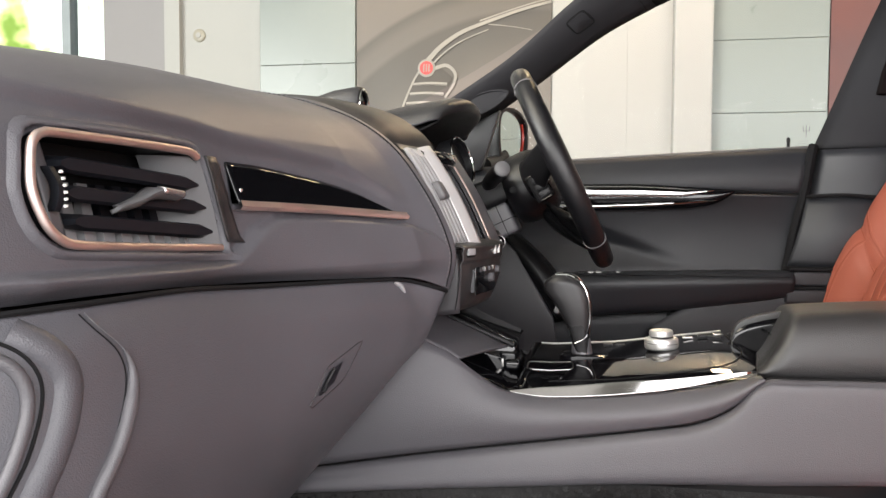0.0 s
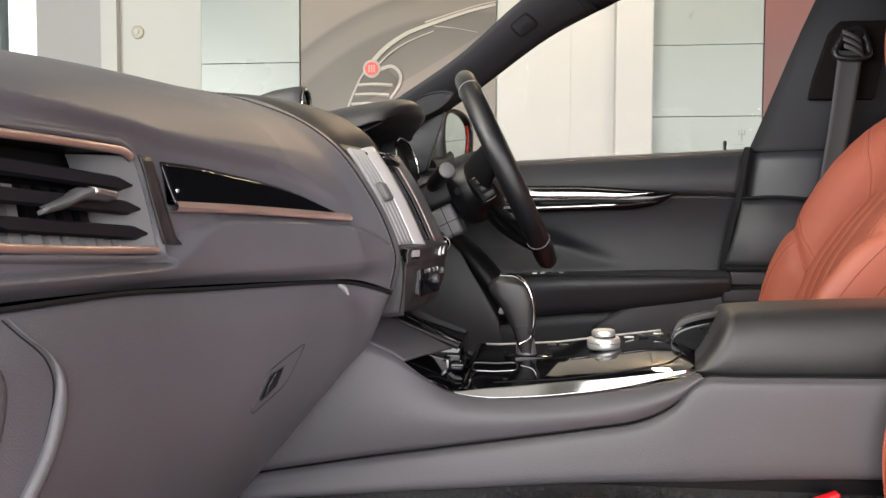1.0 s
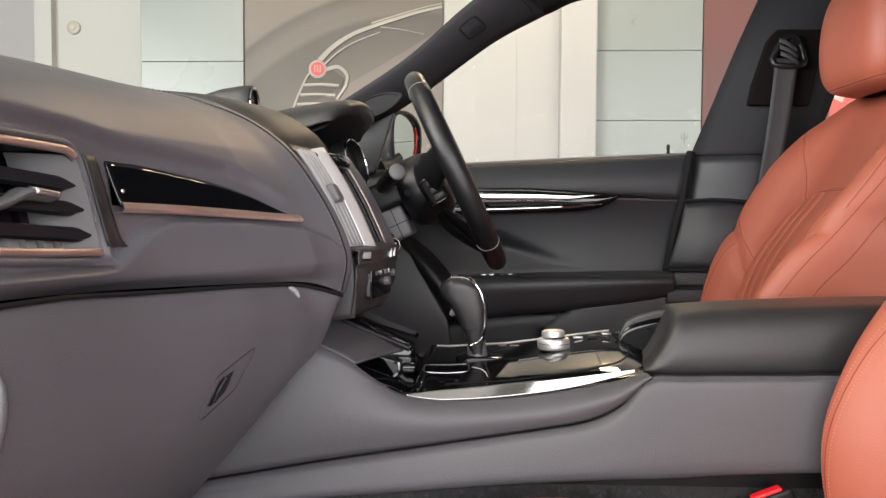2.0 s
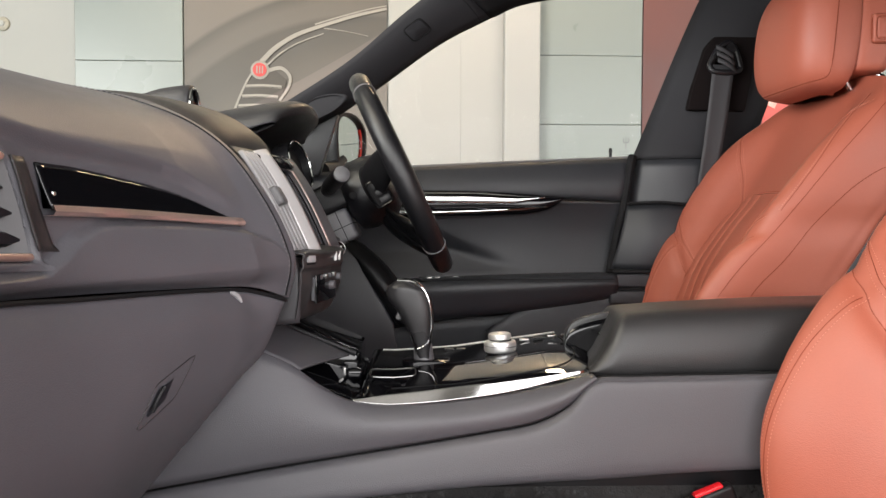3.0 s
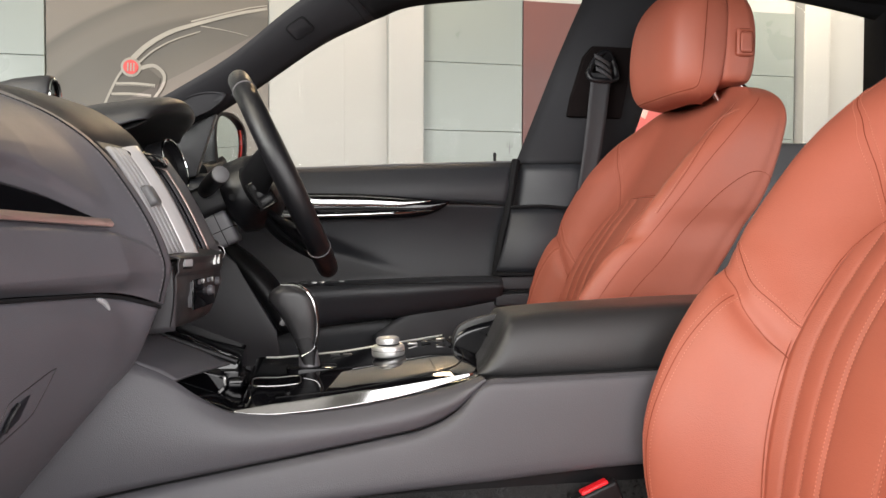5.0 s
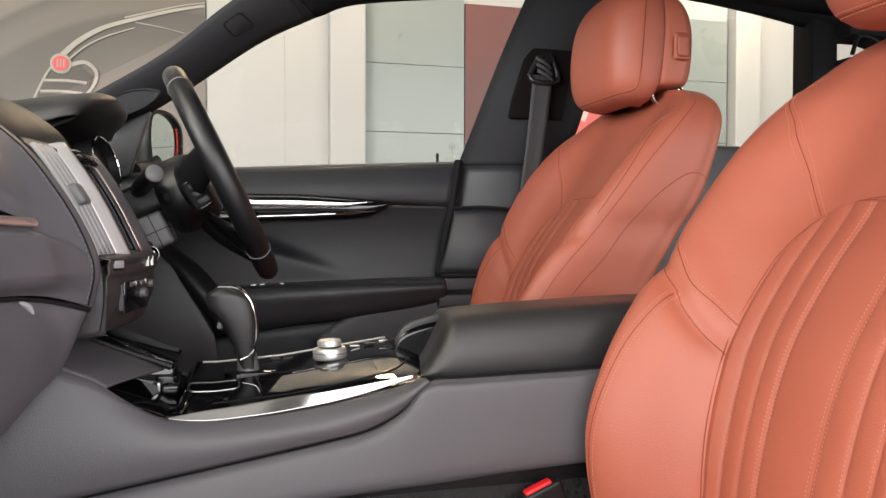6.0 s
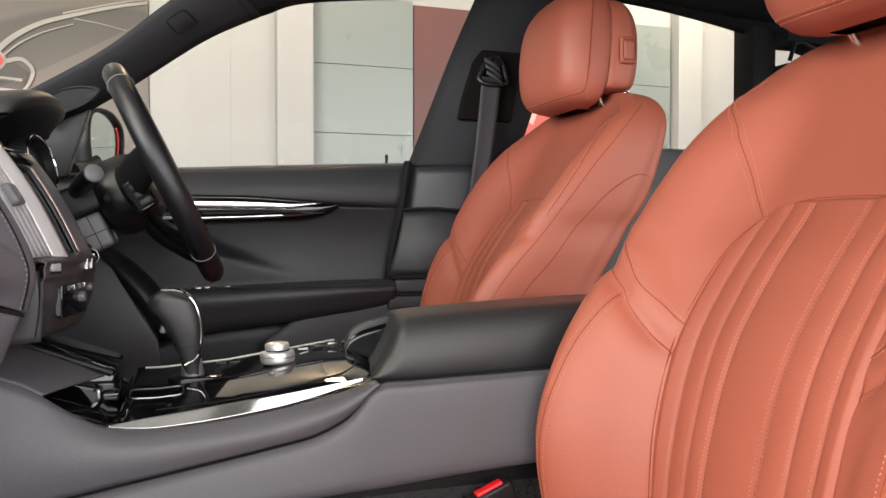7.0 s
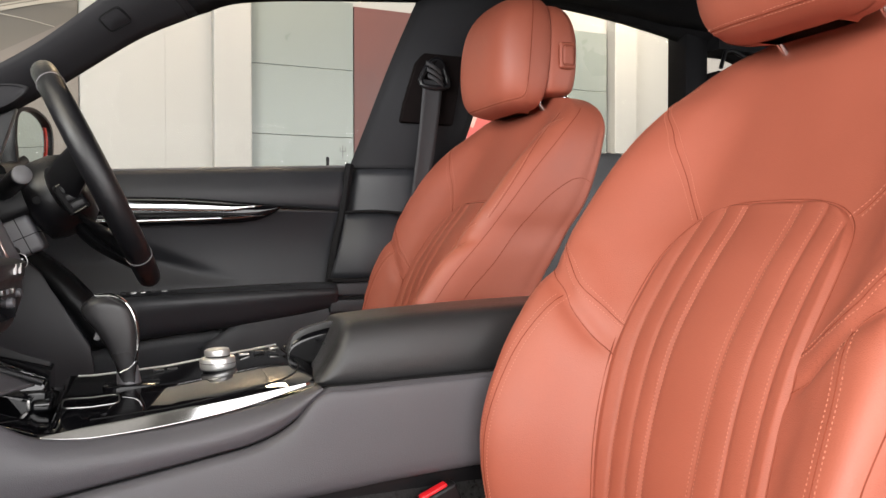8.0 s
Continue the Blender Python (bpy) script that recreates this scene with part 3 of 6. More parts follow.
gl = part("window_glass", prism([(-0.30, 1.08), (0.62, 1.09), (0.80, 1.60), (0.26, 1.56), (0.08, 1.47), (-0.12, 1.33), (-0.26, 1.24)], "y", 0.766, 0.7675), "glass", door, "clear side window glass", smooth=False)
gl.visible_shadow = False
part("door_seal", tube(cr([(0.540, 0.722, 1.150), (0.533, 0.715, 1.125), (0.518, 0.708, 1.036), (0.500, 0.706, 0.960), (0.481, 0.704, 0.848), (0.471, 0.704, 0.772), (0.45, 0.705, 0.5)], 30), 0.0105), "dark", door, "black rubber seal")
part("sail_trim", prism([(-0.34, 1.08), (-0.195, 1.10), (-0.150, 1.24), (-0.20, 1.215), (-0.30, 1.15)], "y", 0.70, 0.735, 0.004), "wheel", door, "black corner trim")

# ---- dashboard ----
dash = thing("dashboard", "dark stitched leather dashboard with rose metal trim", "dashboard")
upper_keys = [
    [(-0.80, -0.745, 1.08), (-0.60, -0.748, 1.085), (-0.47, -0.748, 1.075), (-0.41, -0.748, 1.055), (-0.385, -0.748, 1.02), (-0.385, -0.748, 0.985), (-0.39, -0.748, 0.955), (-0.42, -0.745, 0.938)],
    [(-0.80, -0.725, 1.10), (-0.58, -0.728, 1.112), (-0.43, -0.728, 1.102), (-0.35, -0.728, 1.082), (-0.318, -0.728, 1.045), (-0.312, -0.728, 0.995), (-0.312, -0.728, 0.957), (-0.335, -0.725, 0.940)],
    [(-0.80, -0.61, 1.115), (-0.56, -0.61, 1.130), (-0.40, -0.61, 1.120), (-0.32, -0.61, 1.098), (-0.285, -0.61, 1.056), (-0.275, -0.61, 1.0), (-0.272, -0.61, 0.960), (-0.288, -0.61, 0.943)],
    [(-0.80, -0.45, 1.12), (-0.55, -0.45, 1.140), (-0.385, -0.45, 1.135), (-0.31, -0.45, 1.112), (-0.272, -0.45, 1.06), (-0.260, -0.45, 0.995), (-0.256, -0.45, 0.952), (-0.270, -0.45, 0.936)],
    [(-0.80, -0.30, 1.125), (-0.53, -0.30, 1.148), (-0.36, -0.30, 1.140), (-0.275, -0.30, 1.112), (-0.232, -0.30, 1.055), (-0.203, -0.30, 0.985), (-0.190, -0.30, 0.945), (-0.202, -0.30, 0.929)],
    [(-0.80, -0.215, 1.128), (-0.515, -0.215, 1.152), (-0.345, -0.215, 1.143), (-0.263, -0.215, 1.119), (-0.209, -0.215, 1.073), (-0.168, -0.215, 1.008), (-0.146, -0.215, 0.948), (-0.157, -0.215, 0.923)],
    [(-0.80, -0.16, 1.13), (-0.50, -0.16, 1.155), (-0.33, -0.16, 1.145), (-0.255, -0.16, 1.125), (-0.192, -0.16, 1.085), (-0.143, -0.16, 1.023), (-0.113, -0.16, 0.955), (-0.121, -0.16, 0.906)],
    [(-0.80, -0.135, 1.13), (-0.52, -0.135, 1.15), (-0.35, -0.135, 1.135), (-0.275, -0.135, 1.113), (-0.215, -0.135, 1.073), (-0.168, -0.135, 1.013), (-0.140, -0.135, 0.952), (-0.145, -0.135, 0.912)],
]
UP = surface(upper_keys, 161, 101)
PAD = surface(upper_keys, 281, 221)


def dash_x(y, z, off=0.0):
    """The rear-facing pad at (y, z), pushed out by off."""
    q = UP[:, 42:, :]
    d = (q[:, :, 1] - y) ** 2 + (q[:, :, 2] - z) ** 2
    k = np.argpartition(d, 4, axis=None)[:4]
    w = 1 / (d.flatten()[k] + 1e-8)
    return float((q[:, :, 0].flatten()[k] * w).sum() / w.sum()) + off


def bulge(y, z):
    """The lower part of the pad stands proud under the vent and the strip."""
    edge = float(np.interp(y, (-0.70, -0.500, -0.478, -0.458, -0.434, -0.410, -0.395, -0.30, -0.226, -0.19, -0.16), (0.964, 0.960, 0.961, 0.972, 0.988, 0.9965, 0.9985, 0.9965, 0.990, 0.978, 0.95)))
    k = min(1.0, max(0.0, (edge - z) / 0.0075))
    side = min(1.0, max(0.0, (y + 0.725) / 0.05)) * min(1.0, max(0.0, (-0.17 - y) / 0.06))
    foot = min(1.0, max(0.0, (z - 0.925) / 0.02))
    low = 0.013 * (3 * k * k - 2 * k ** 3) * side * (0.4 + 0.6 * foot)
    brow = float(np.interp(y, (-0.70, -0.50, -0.458, -0.38, -0.30, -0.266, -0.226), (1.066, 1.058, 1.051, 1.046, 1.039, 1.028, 1.008)))
    h = min(1.0, max(0.0, (z - brow) / 0.018))
    fade = min(1.0, max(0.0, (1.115 - z) / 0.045)) * min(1.0, max(0.0, (y + 0.74) / 0.06)) * min(1.0, max(0.0, (-0.20 - y) / 0.08))
    return low + 0.012 * (3 * h * h - 2 * h ** 3) * fade


def bulged(P, first):
    return np.array([[q + np.array((bulge(q[1], q[2]) if j > first else 0.0, 0, 0)) for j, q in enumerate(row)] for row in P])


UP, PAD = bulged(UP, 30), bulged(PAD, 66)
VC = {"bl": Vector((-0.283, -0.667, 0.9785)), "br": Vector((-0.2635, -0.4850, 0.9695)), "tl": Vector((-0.2925, -0.6670, 1.0485)), "tr": Vector((-0.2735, -0.5050, 1.0480))}


def vp(a, b, d=0.0):
    """A point of the vent: a to the inboard end, b upwards, d into the dashboard."""
    return VC["bl"].lerp(VC["br"], a).lerp(VC["tl"].lerp(VC["tr"], a), b) + Vector((-d, 0, 0))


bright_ring = [(1.005, 0.0), (0.6, -0.008), (0.25, -0.002), (0.10, 0.008), (0.045, 0.05), (0.0, 0.14), (-0.028, 0.26), (-0.056, 0.5), (-0.040, 0.80), (-0.015, 0.93), (0.03, 0.99), (0.10, 1.005), (0.5, 1.01), (0.88, 1.0), (0.955, 0.985), (0.992, 0.94)]
vent_ring = bright_ring + [(1.020, 0.80), (1.035, 0.55), (1.035, 0.28), (1.022, 0.06), (1.005, 0.0)]
VR = cr([(a, b, 0) for a, b in vent_ring], 121)[:-1]


def grown(k):
    return [((a - 0.5) * (1 + k * 0.42) + 0.5, (b - 0.5) * (1 + k) + 0.5) for a, b, _ in VR]


VENT_YZ = [(vp(a, q).y, vp(a, q).z) for a, q in grown(0.11)]


def in_vent(y, z):
    hit = False
    for (ya, za), (yb, zb) in zip(VENT_YZ, VENT_YZ[1:] + VENT_YZ[:1]):
        if (za > z) != (zb > z) and y < (yb - ya) * (z - za) / (zb - za) + ya:
            hit = not hit
    return hit


def under_wedge(y, z):
    """Inside the outline of the lacquer wedge."""
    return -0.456 < y < -0.246 and float(np.interp(y, (-0.456, -0.389, -0.315, -0.246), (1.0065, 1.005, 1.002, 0.9985))) < z < float(np.interp(y, (-0.456, -0.42, -0.378, -0.329, -0.296, -0.266, -0.246), (1.041, 1.040, 1.036, 1.030, 1.024, 1.015, 1.006)))


def pad_hole(i, j):
    y, z = (PAD[i][j] + PAD[i + 1][j + 1])[1:] / 2
    return j > 90 and (in_vent(y, z) or under_wedge(y, z))


part("passenger_pad", sheet(PAD, skip=pad_hole), "dash", dash, "dark grey-brown leather dashboard pad", solid=0.003, offset=-1)
lower_keys = [
    [(-0.42, -0.745, 0.936), (-0.40, -0.748, 0.90), (-0.40, -0.748, 0.82), (-0.43, -0.748, 0.72), (-0.50, -0.748, 0.60), (-0.56, -0.74, 0.50)],
    [(-0.320, -0.728, 0.937), (-0.31, -0.735, 0.905), (-0.31, -0.735, 0.82), (-0.345, -0.735, 0.72), (-0.41, -0.735, 0.60), (-0.48, -0.73, 0.50)],
    [(-0.272, -0.66, 0.940), (-0.262, -0.67, 0.905), (-0.262, -0.67, 0.82), (-0.30, -0.67, 0.71), (-0.37, -0.67, 0.60), (-0.45, -0.66, 0.50)],
    [(-0.257, -0.55, 0.939), (-0.245, -0.55, 0.900), (-0.247, -0.55, 0.82), (-0.29, -0.55, 0.71), (-0.36, -0.55, 0.60), (-0.44, -0.55, 0.50)],
    [(-0.238, -0.45, 0.933), (-0.225, -0.45, 0.890), (-0.235, -0.45, 0.81), (-0.285, -0.45, 0.70), (-0.355, -0.45, 0.59), (-0.43, -0.45, 0.50)],
    [(-0.188, -0.30, 0.926), (-0.178, -0.30, 0.885), (-0.205, -0.30, 0.80), (-0.272, -0.30, 0.70), (-0.345, -0.30, 0.60), (-0.42, -0.30, 0.51)],
    [(-0.160, -0.22, 0.919), (-0.152, -0.22, 0.872), (-0.183, -0.22, 0.806), (-0.258, -0.22, 0.710), (-0.335, -0.22, 0.618), (-0.412, -0.22, 0.525)],
    [(-0.124, -0.17, 0.903), (-0.149, -0.17, 0.843), (-0.187, -0.17, 0.802), (-0.258, -0.17, 0.722), (-0.335, -0.17, 0.637), (-0.41, -0.17, 0.54)],
    [(-0.15, -0.15, 0.903), (-0.175, -0.15, 0.843), (-0.215, -0.15, 0.802), (-0.29, -0.15, 0.719), (-0.37, -0.15, 0.637), (-0.44, -0.15, 0.54)],
]
LOW = surface(lower_keys, 90, 50)
part("glovebox", sheet(LOW), "lower", dash, "dark grey leather glovebox lid and knee panel", solid=0.003, offset=-1)
# dashboard body behind the pads
part("dash_core", prism([(-0.78, 1.09), (-0.42, 1.10), (-0.31, 1.03), (-0.32, 0.94), (-0.45, 0.60), (-0.62, 0.50), (-0.78, 0.5)], "y", -0.72, 0.72, 0.01), "dark", dash)

# passenger air vent in the pad
vent = part("air_vent", rbox((-0.325, -0.575, 1.013), (0.012, 0.22, 0.088), 0.004), "dark", dash, "dark recessed air vent with grey vanes")
def on_pad(a, b, off):
    p = vp(a, b)
    return Vector((dash_x(p.y, p.z, off), p.y, p.z))


part("vent_surround", sheet([[on_pad(a, b, o) + Vector((s, 0, 0)) for a, b in grown(k)] for k, o, s in ((0.27, 0.0004, 0), (0.22, 0.0030, 0), (0.17, 0.0042, 0), (0.13, 0.0036, 0), (0.10, -0.001, 0), (0.06, -0.003, 0))] + [[vp(a, b, 0.004) for a, b in grown(0.02)]], close_v=True), "dash", dash, "dark grey vent surround", sharp=80)
part("frame", tube([vp(a, b, -0.003) for a, b, _ in cr([(a, b, 0) for a, b in bright_ring], 90)], 0.0032, 10), "rose", vent, "rose metal frame open at its inboard end")
part("end_filler", sheet([[on_pad(1.045 + 0.125 * s, b, 0.0055 - 0.0030 * s - 0.0015 * math.sin(math.pi * s)) for b in np.linspace(0.06, 0.97, 14)] for s in np.linspace(0, 1, 8)]), "grey_black", dash, "dark hollow beside the vent", solid=0.002)
part("throat", sheet([[vp(a, b, d) for a, b in grown(k)] for k, d in ((-0.01, 0.0), (-0.05, 0.012), (-0.10, 0.045))], close_v=True), "plastic", vent, "dark vent throat", sharp=80)
part("cheek", sheet([[vp(1.030 - 0.02 * (2 * b - 1) ** 2 - 0.17 * math.sin(s * 1.4), b, -0.002 + 0.036 * s) for b in np.linspace(0.02, 0.95, 12)] for s in np.linspace(0, 1, 8)]), "grey", vent, "grey end cheek")
for bl, br, a0, a1 in ((0.74, 0.655, 0.125, 0.985), (0.475, 0.42, 0.140, 1.0), (0.215, 0.165, 0.150, 1.01)):
    rows = []
    for a in np.linspace(a0, a1, 24):
        e = min(1.0, (a1 - a) / 0.10 + 0.18, (a - a0) / 0.04 + 0.35)
        h = 0.075 * e
        mid = bl + (br - bl) * (a - a0) / (a1 - a0)
        rows.append([vp(a, mid + dz, d) for dz, d in ((h * 0.80, 0.0005), (h, 0.002), (h * 1.15, 0.024), (-h * 0.6, 0.026), (-h, 0.005), (-h * 0.6, 0.001))])
    part("slat", sheet(rows, close_v=True, caps=True), "slat", vent, "black angled slat", sharp=35)
# Vanes split by colour: mostly dark above, pale ends below where light catches.
for k in range(8):
    a = 0.17 + 0.102 * k
    part("vane", sheet([[vp(a + da, b, d) for da, d in ((0, 0.027), (0.070, 0.029), (0.075, 0.042), (0.012, 0.042))] for b in np.linspace(0.19, 0.60, 6)], close_v=True, caps=True), "vane" if k in (0, 1, 2, 7) else "slat", vent, "upright vane", sharp=50)
    part("lower_vane", sheet([[vp(a + da, b, d) for da, d in ((0, 0.014), (0.074, 0.016), (0.078, 0.040), (0.012, 0.040))] for b in np.linspace(0.03, 0.155, 4)], close_v=True, caps=True), "vane", vent, "grey lower vane", sharp=50)
tab = part("slider_tab", sheet(surface([[vp(0.35, 0.32, 0.002), vp(0.36, 0.36, -0.003), vp(0.385, 0.37, 0.004)], [vp(0.47, 0.39, -0.002), vp(0.48, 0.46, -0.008), vp(0.50, 0.475, 0.002)], [vp(0.565, 0.48, -0.006), vp(0.575, 0.555, -0.013), vp(0.59, 0.57, 0.0)], [vp(0.735, 0.475, -0.004), vp(0.745, 0.535, -0.011), vp(0.755, 0.555, 0.002)]], 20, 10)), "grey", vent, "grey slider tab", solid=0.003)
part("slider_tip", sheet(surface([[vp(0.58, 0.535, -0.0135), vp(0.585, 0.575, -0.0145), vp(0.59, 0.59, -0.008)], [vp(0.735, 0.515, -0.011), vp(0.74, 0.555, -0.012), vp(0.745, 0.57, -0.006)]], 6, 6)), "alu", vent, "bright slider tip", solid=0.002)
part("side_plate", sheet(surface([[vp(0.035, 0.93, 0.006), vp(0.02, 0.6, 0.004), vp(0.05, 0.10, 0.004)], [vp(0.085, 0.95, 0.010), vp(0.10, 0.6, 0.008), vp(0.12, 0.06, 0.006)], [vp(0.10, 0.95, 0.030), vp(0.13, 0.6, 0.030), vp(0.14, 0.06, 0.025)]], 10, 14)), "grey_dark", vent, "dark vent end plate", solid=0.002)
thumb = part("thumbwheel", sheet([[vp(0.045 + 0.004 * math.sin(s * 3.1) + da, 0.30 + 0.40 * s, -0.001 - 0.005 * math.sin(s * 3.14) + dd) for da, dd in ((0, 0.006), (0.0, 0.0), (0.022, 0.0), (0.022, 0.006))] for s in np.linspace(0, 1, 12)]), "slat", vent, "black thumbwheel", solid=0.001)
for s in np.linspace(0.12, 0.88, 6):
    part("thumbwheel_mark", tube([vp(0.049 + 0.004 * math.sin(s * 3.1), 0.30 + 0.40 * s, -0.0072 - 0.002 * math.sin(s * 3.14)), vp(0.062, 0.302 + 0.40 * s, -0.0072 - 0.002 * math.sin(s * 3.14))], 0.0011, 6), "print_white", thumb)

# lacquer wedge with its rose strip
top_yz = cr([(-0.4615, 1.043, 0), (-0.42, 1.042, 0), (-0.378, 1.038, 0), (-0.329, 1.032, 0), (-0.296, 1.026, 0), (-0.266, 1.017, 0), (-0.240, 1.005, 0), (-0.226, 0.9985, 0)], 44)
bot_yz = cr([(-0.4615, 1.006, 0), (-0.389, 1.0045, 0), (-0.315, 1.0015, 0), (-0.260, 0.9985, 0), (-0.226, 0.9965, 0)], 44)
rows = []
for (ya, za, _), (yb, zb, _) in zip(top_yz, bot_yz):
    row = []
    for s in np.linspace(0, 1, 9):
        y, z = ya + (yb - ya) * s, za + (zb - za) * s
        row.append(Vector((dash_x(y, z, 0.0015 - 0.0010 * math.sin(math.pi * s) * min(1.0, (za - zb) / 0.03) + 0.009 * s * min(1.0, (za - zb) / 0.03)), y, z)))
    rows.append(row)
part("lacquer_wedge", sheet(rows), "piano", dash, "black lacquer wedge trim", solid=0.002, offset=-1)
part("wedge_badge", rbox((dash_x(-0.452, 1.018, 0.006), -0.452, 1.018), (0.003, 0.005, 0.004), 0.001), "alu", dash)
part("rose_strip", sheet([[Vector((dash_x(y, z + dz, o), y, z + dz)) for dz, o in ((0.004, 0.004), (0.0035, 0.011), (-0.0015, 0.0125), (-0.0045, 0.010), (-0.005, 0.001))] for y, z, _ in bot_yz]), "rose", dash, "rose metal strip", sharp=50)
# stitched edge of the pad and its seams
PAD_N = np.cross(np.gradient(PAD, axis=0), np.gradient(PAD, axis=1))
PAD_N = (PAD_N / np.maximum(np.linalg.norm(PAD_N, axis=2, keepdims=True), 1e-12)).reshape(-1, 3)
PAD_N *= np.where(PAD_N[:, :1] + 0.6 * PAD_N[:, 2:] < 0, -1.0, 1.0)
PAD_F = PAD.reshape(-1, 3)


def pad_skin(p, off):
    """The pad's surface nearest to p, lifted by off."""
    d = ((PAD_F - np.array(p)) ** 2).sum(axis=1)
    k = np.argpartition(d, 6)[:6]
    w = (1 / (d[k] + 1e-7))[:, None]
    q, n = (PAD_F[k] * w).sum(axis=0) / w.sum(), (PAD_N[k] * w).sum(axis=0) / w.sum()
    return Vector(q + n / np.linalg.norm(n) * off)


edge = cr([(-0.470, -0.262, 1.149), (-0.400, -0.244, 1.146), (-0.340, -0.225, 1.141), (-0.285, -0.203, 1.130), (-0.235, -0.180, 1.112), (-0.189, -0.173, 1.082), (-0.158, -0.173, 1.041), (-0.132, -0.173, 0.998), (-0.1165, -0.173, 0.957), (-0.1145, -0.172, 0.929), (-0.122, -0.168, 0.909)], 90)
part("edge_seam", tube([pad_skin(p, 0.0002) for p in edge], 0.0011, 6), "dark", dash)
part("stitching", stitches([pad_skin(p + np.array((0, -0.0045, 0)), 0.0007) for p in edge], 0.0036, 0.0022, 0.00065), "thread_dark", dash)


def low_line(pts, n, off):
    out = []
    for i, j, _ in cr([(a, b, 0) for a, b in pts], n):
        gi, gj = i * 77.875, j * 49
        a, b = min(int(gi), 88), min(int(gj), 48)
        fa, fb = gi - a, gj - b
        p = (LOW[a][b] * (1 - fa) + LOW[a + 1][b] * fa) * (1 - fb) + (LOW[a][b + 1] * (1 - fa) + LOW[a + 1][b + 1] * fa) * fb
        nrm = np.cross(LOW[a + 1][b] - LOW[a][b], LOW[a][b + 1] - LOW[a][b])
        nrm = nrm / np.linalg.norm(nrm)
        if nrm[0] < 0:
            nrm = -nrm
        out.append(p + nrm * off)
    return out


part("lid_bead", tube(low_line([(0.296, 0.03), (0.312, 0.11), (0.334, 0.19), (0.338, 0.25), (0.323, 0.33), (0.300, 0.40), (0.285, 0.50), (0.28, 0.62)], 50, 0.001), [0.0006 + 0.0048 * min(1, max(0, (k - 12) / 12)) for k in range(50)], 10), "lower_lit", dash, "raised glovebox lid edge")
part("lid_gap", tube(low_line([(0.291, 0.03), (0.307, 0.11), (0.328, 0.19), (0.332, 0.25), (0.317, 0.33), (0.294, 0.40), (0.279, 0.50), (0.274, 0.62)], 50, 0.0001), 0.0006, 6), "dark", dash)
part("end_cap_bead", tube(low_line([(0.20, 0.08), (0.232, 0.15), (0.249, 0.21), (0.248, 0.26), (0.233, 0.32), (0.212, 0.375), (0.195, 0.45), (0.18, 0.6)], 50, 0.0002), 0.0012, 8), "dark", dash)
part("end_cap_bead", tube(low_line([(0.19, 0.13), (0.222, 0.18), (0.235, 0.225), (0.233, 0.27), (0.218, 0.325), (0.200, 0.375), (0.185, 0.45), (0.17, 0.6)], 50, 0.001), 0.0042, 10), "lower_lit", dash, "rounded end cap edge")
part("end_cap_roll", tube(low_line([(0.225, 0.06), (0.258, 0.15), (0.275, 0.21), (0.274, 0.26), (0.260, 0.32), (0.240, 0.375), (0.222, 0.45), (0.207, 0.6)], 50, -0.0075), 0.012, 14), "lower", dash, "soft padded roll beside the end cap")
# Pale tube paints the small highlight on the leather corner.
part("lid_corner", tube(low_line([(0.800, 0.012), (0.820, 0.03), (0.828, 0.065)], 10, 0.002), [0.001, 0.002, 0.0028, 0.003, 0.003, 0.003, 0.0028, 0.0024, 0.0018, 0.001], 8), "grey_light", dash)
part("lower_gap", tube([(p[0], p[1], p[2]) for p in [LOW[i][0] + np.array((0.001, 0, 0.001)) for i in range(9, 84)]], 0.0022, 6), "dark", dash, "shadow gap under the pad")
def low_poly(corners, off, n=14):
    """A closed straight-sided outline on the glovebox."""
    out = []
    for (i0, j0), (i1, j1) in zip(corners, corners[1:] + corners[:1]):
        for s in np.linspace(0, 1, n, endpoint=False):
            out += low_line([(i0 + (i1 - i0) * s, j0 + (j1 - j0) * s)] * 2, 1, off)
    return out


latch_edge = [(0.698, 0.258), (0.690, 0.262), (0.650, 0.302), (0.645, 0.312), (0.636, 0.388), (0.641, 0.394), (0.676, 0.352), (0.681, 0.342)]
slot = part("glovebox_latch", tube(low_poly(latch_edge, 0.0001), 0.0006, 6, close=True), "grey_black", dash, "sunken glovebox latch")
hole = [(0.669, 0.300), (0.650, 0.318), (0.643, 0.365), (0.647, 0.370), (0.664, 0.345)]
ring = [np.array(p) for p in low_poly(hole, 0.0006)]
cen = sum(ring, np.zeros(3)) / len(ring)
part("latch_opening", sheet([[cen + (p - cen) * k for p in ring] for k in (1.0, 0.5, 0.02)], close_v=True), "dark_gloss", slot, "glossy dark latch opening")
part("latch_lever", tube(low_line([(0.656, 0.312), (0.650, 0.335), (0.648, 0.36)], 10, 0.0018), 0.0022, 8), "plastic", slot, "black latch lever")

# middle: hood over the screen, clock, screen with side vents, climate panel
hood_keys = []
for y, dx, dz in ((-0.142, -0.016, -0.010), (-0.10, -0.004, 0.0), (0.0, 0.008, 0.006), (0.10, 0.0, 0.0), (0.15, -0.02, -0.010)):
    hood_keys.append([(-0.80, y, 1.135 + dz), (-0.50, y, 1.158 + dz), (-0.34, y, 1.156 + dz), (-0.255 + dx, y, 1.140 + dz), (-0.205 + dx, y, 1.112 + dz), (-0.188 + dx, y, 1.086 + dz), (-0.200 + dx, y, 1.076 + dz)])
part("screen_hood", sheet(surface(hood_keys, 30, 40)), "black", dash, "black leather hood over the screen", solid=0.003)
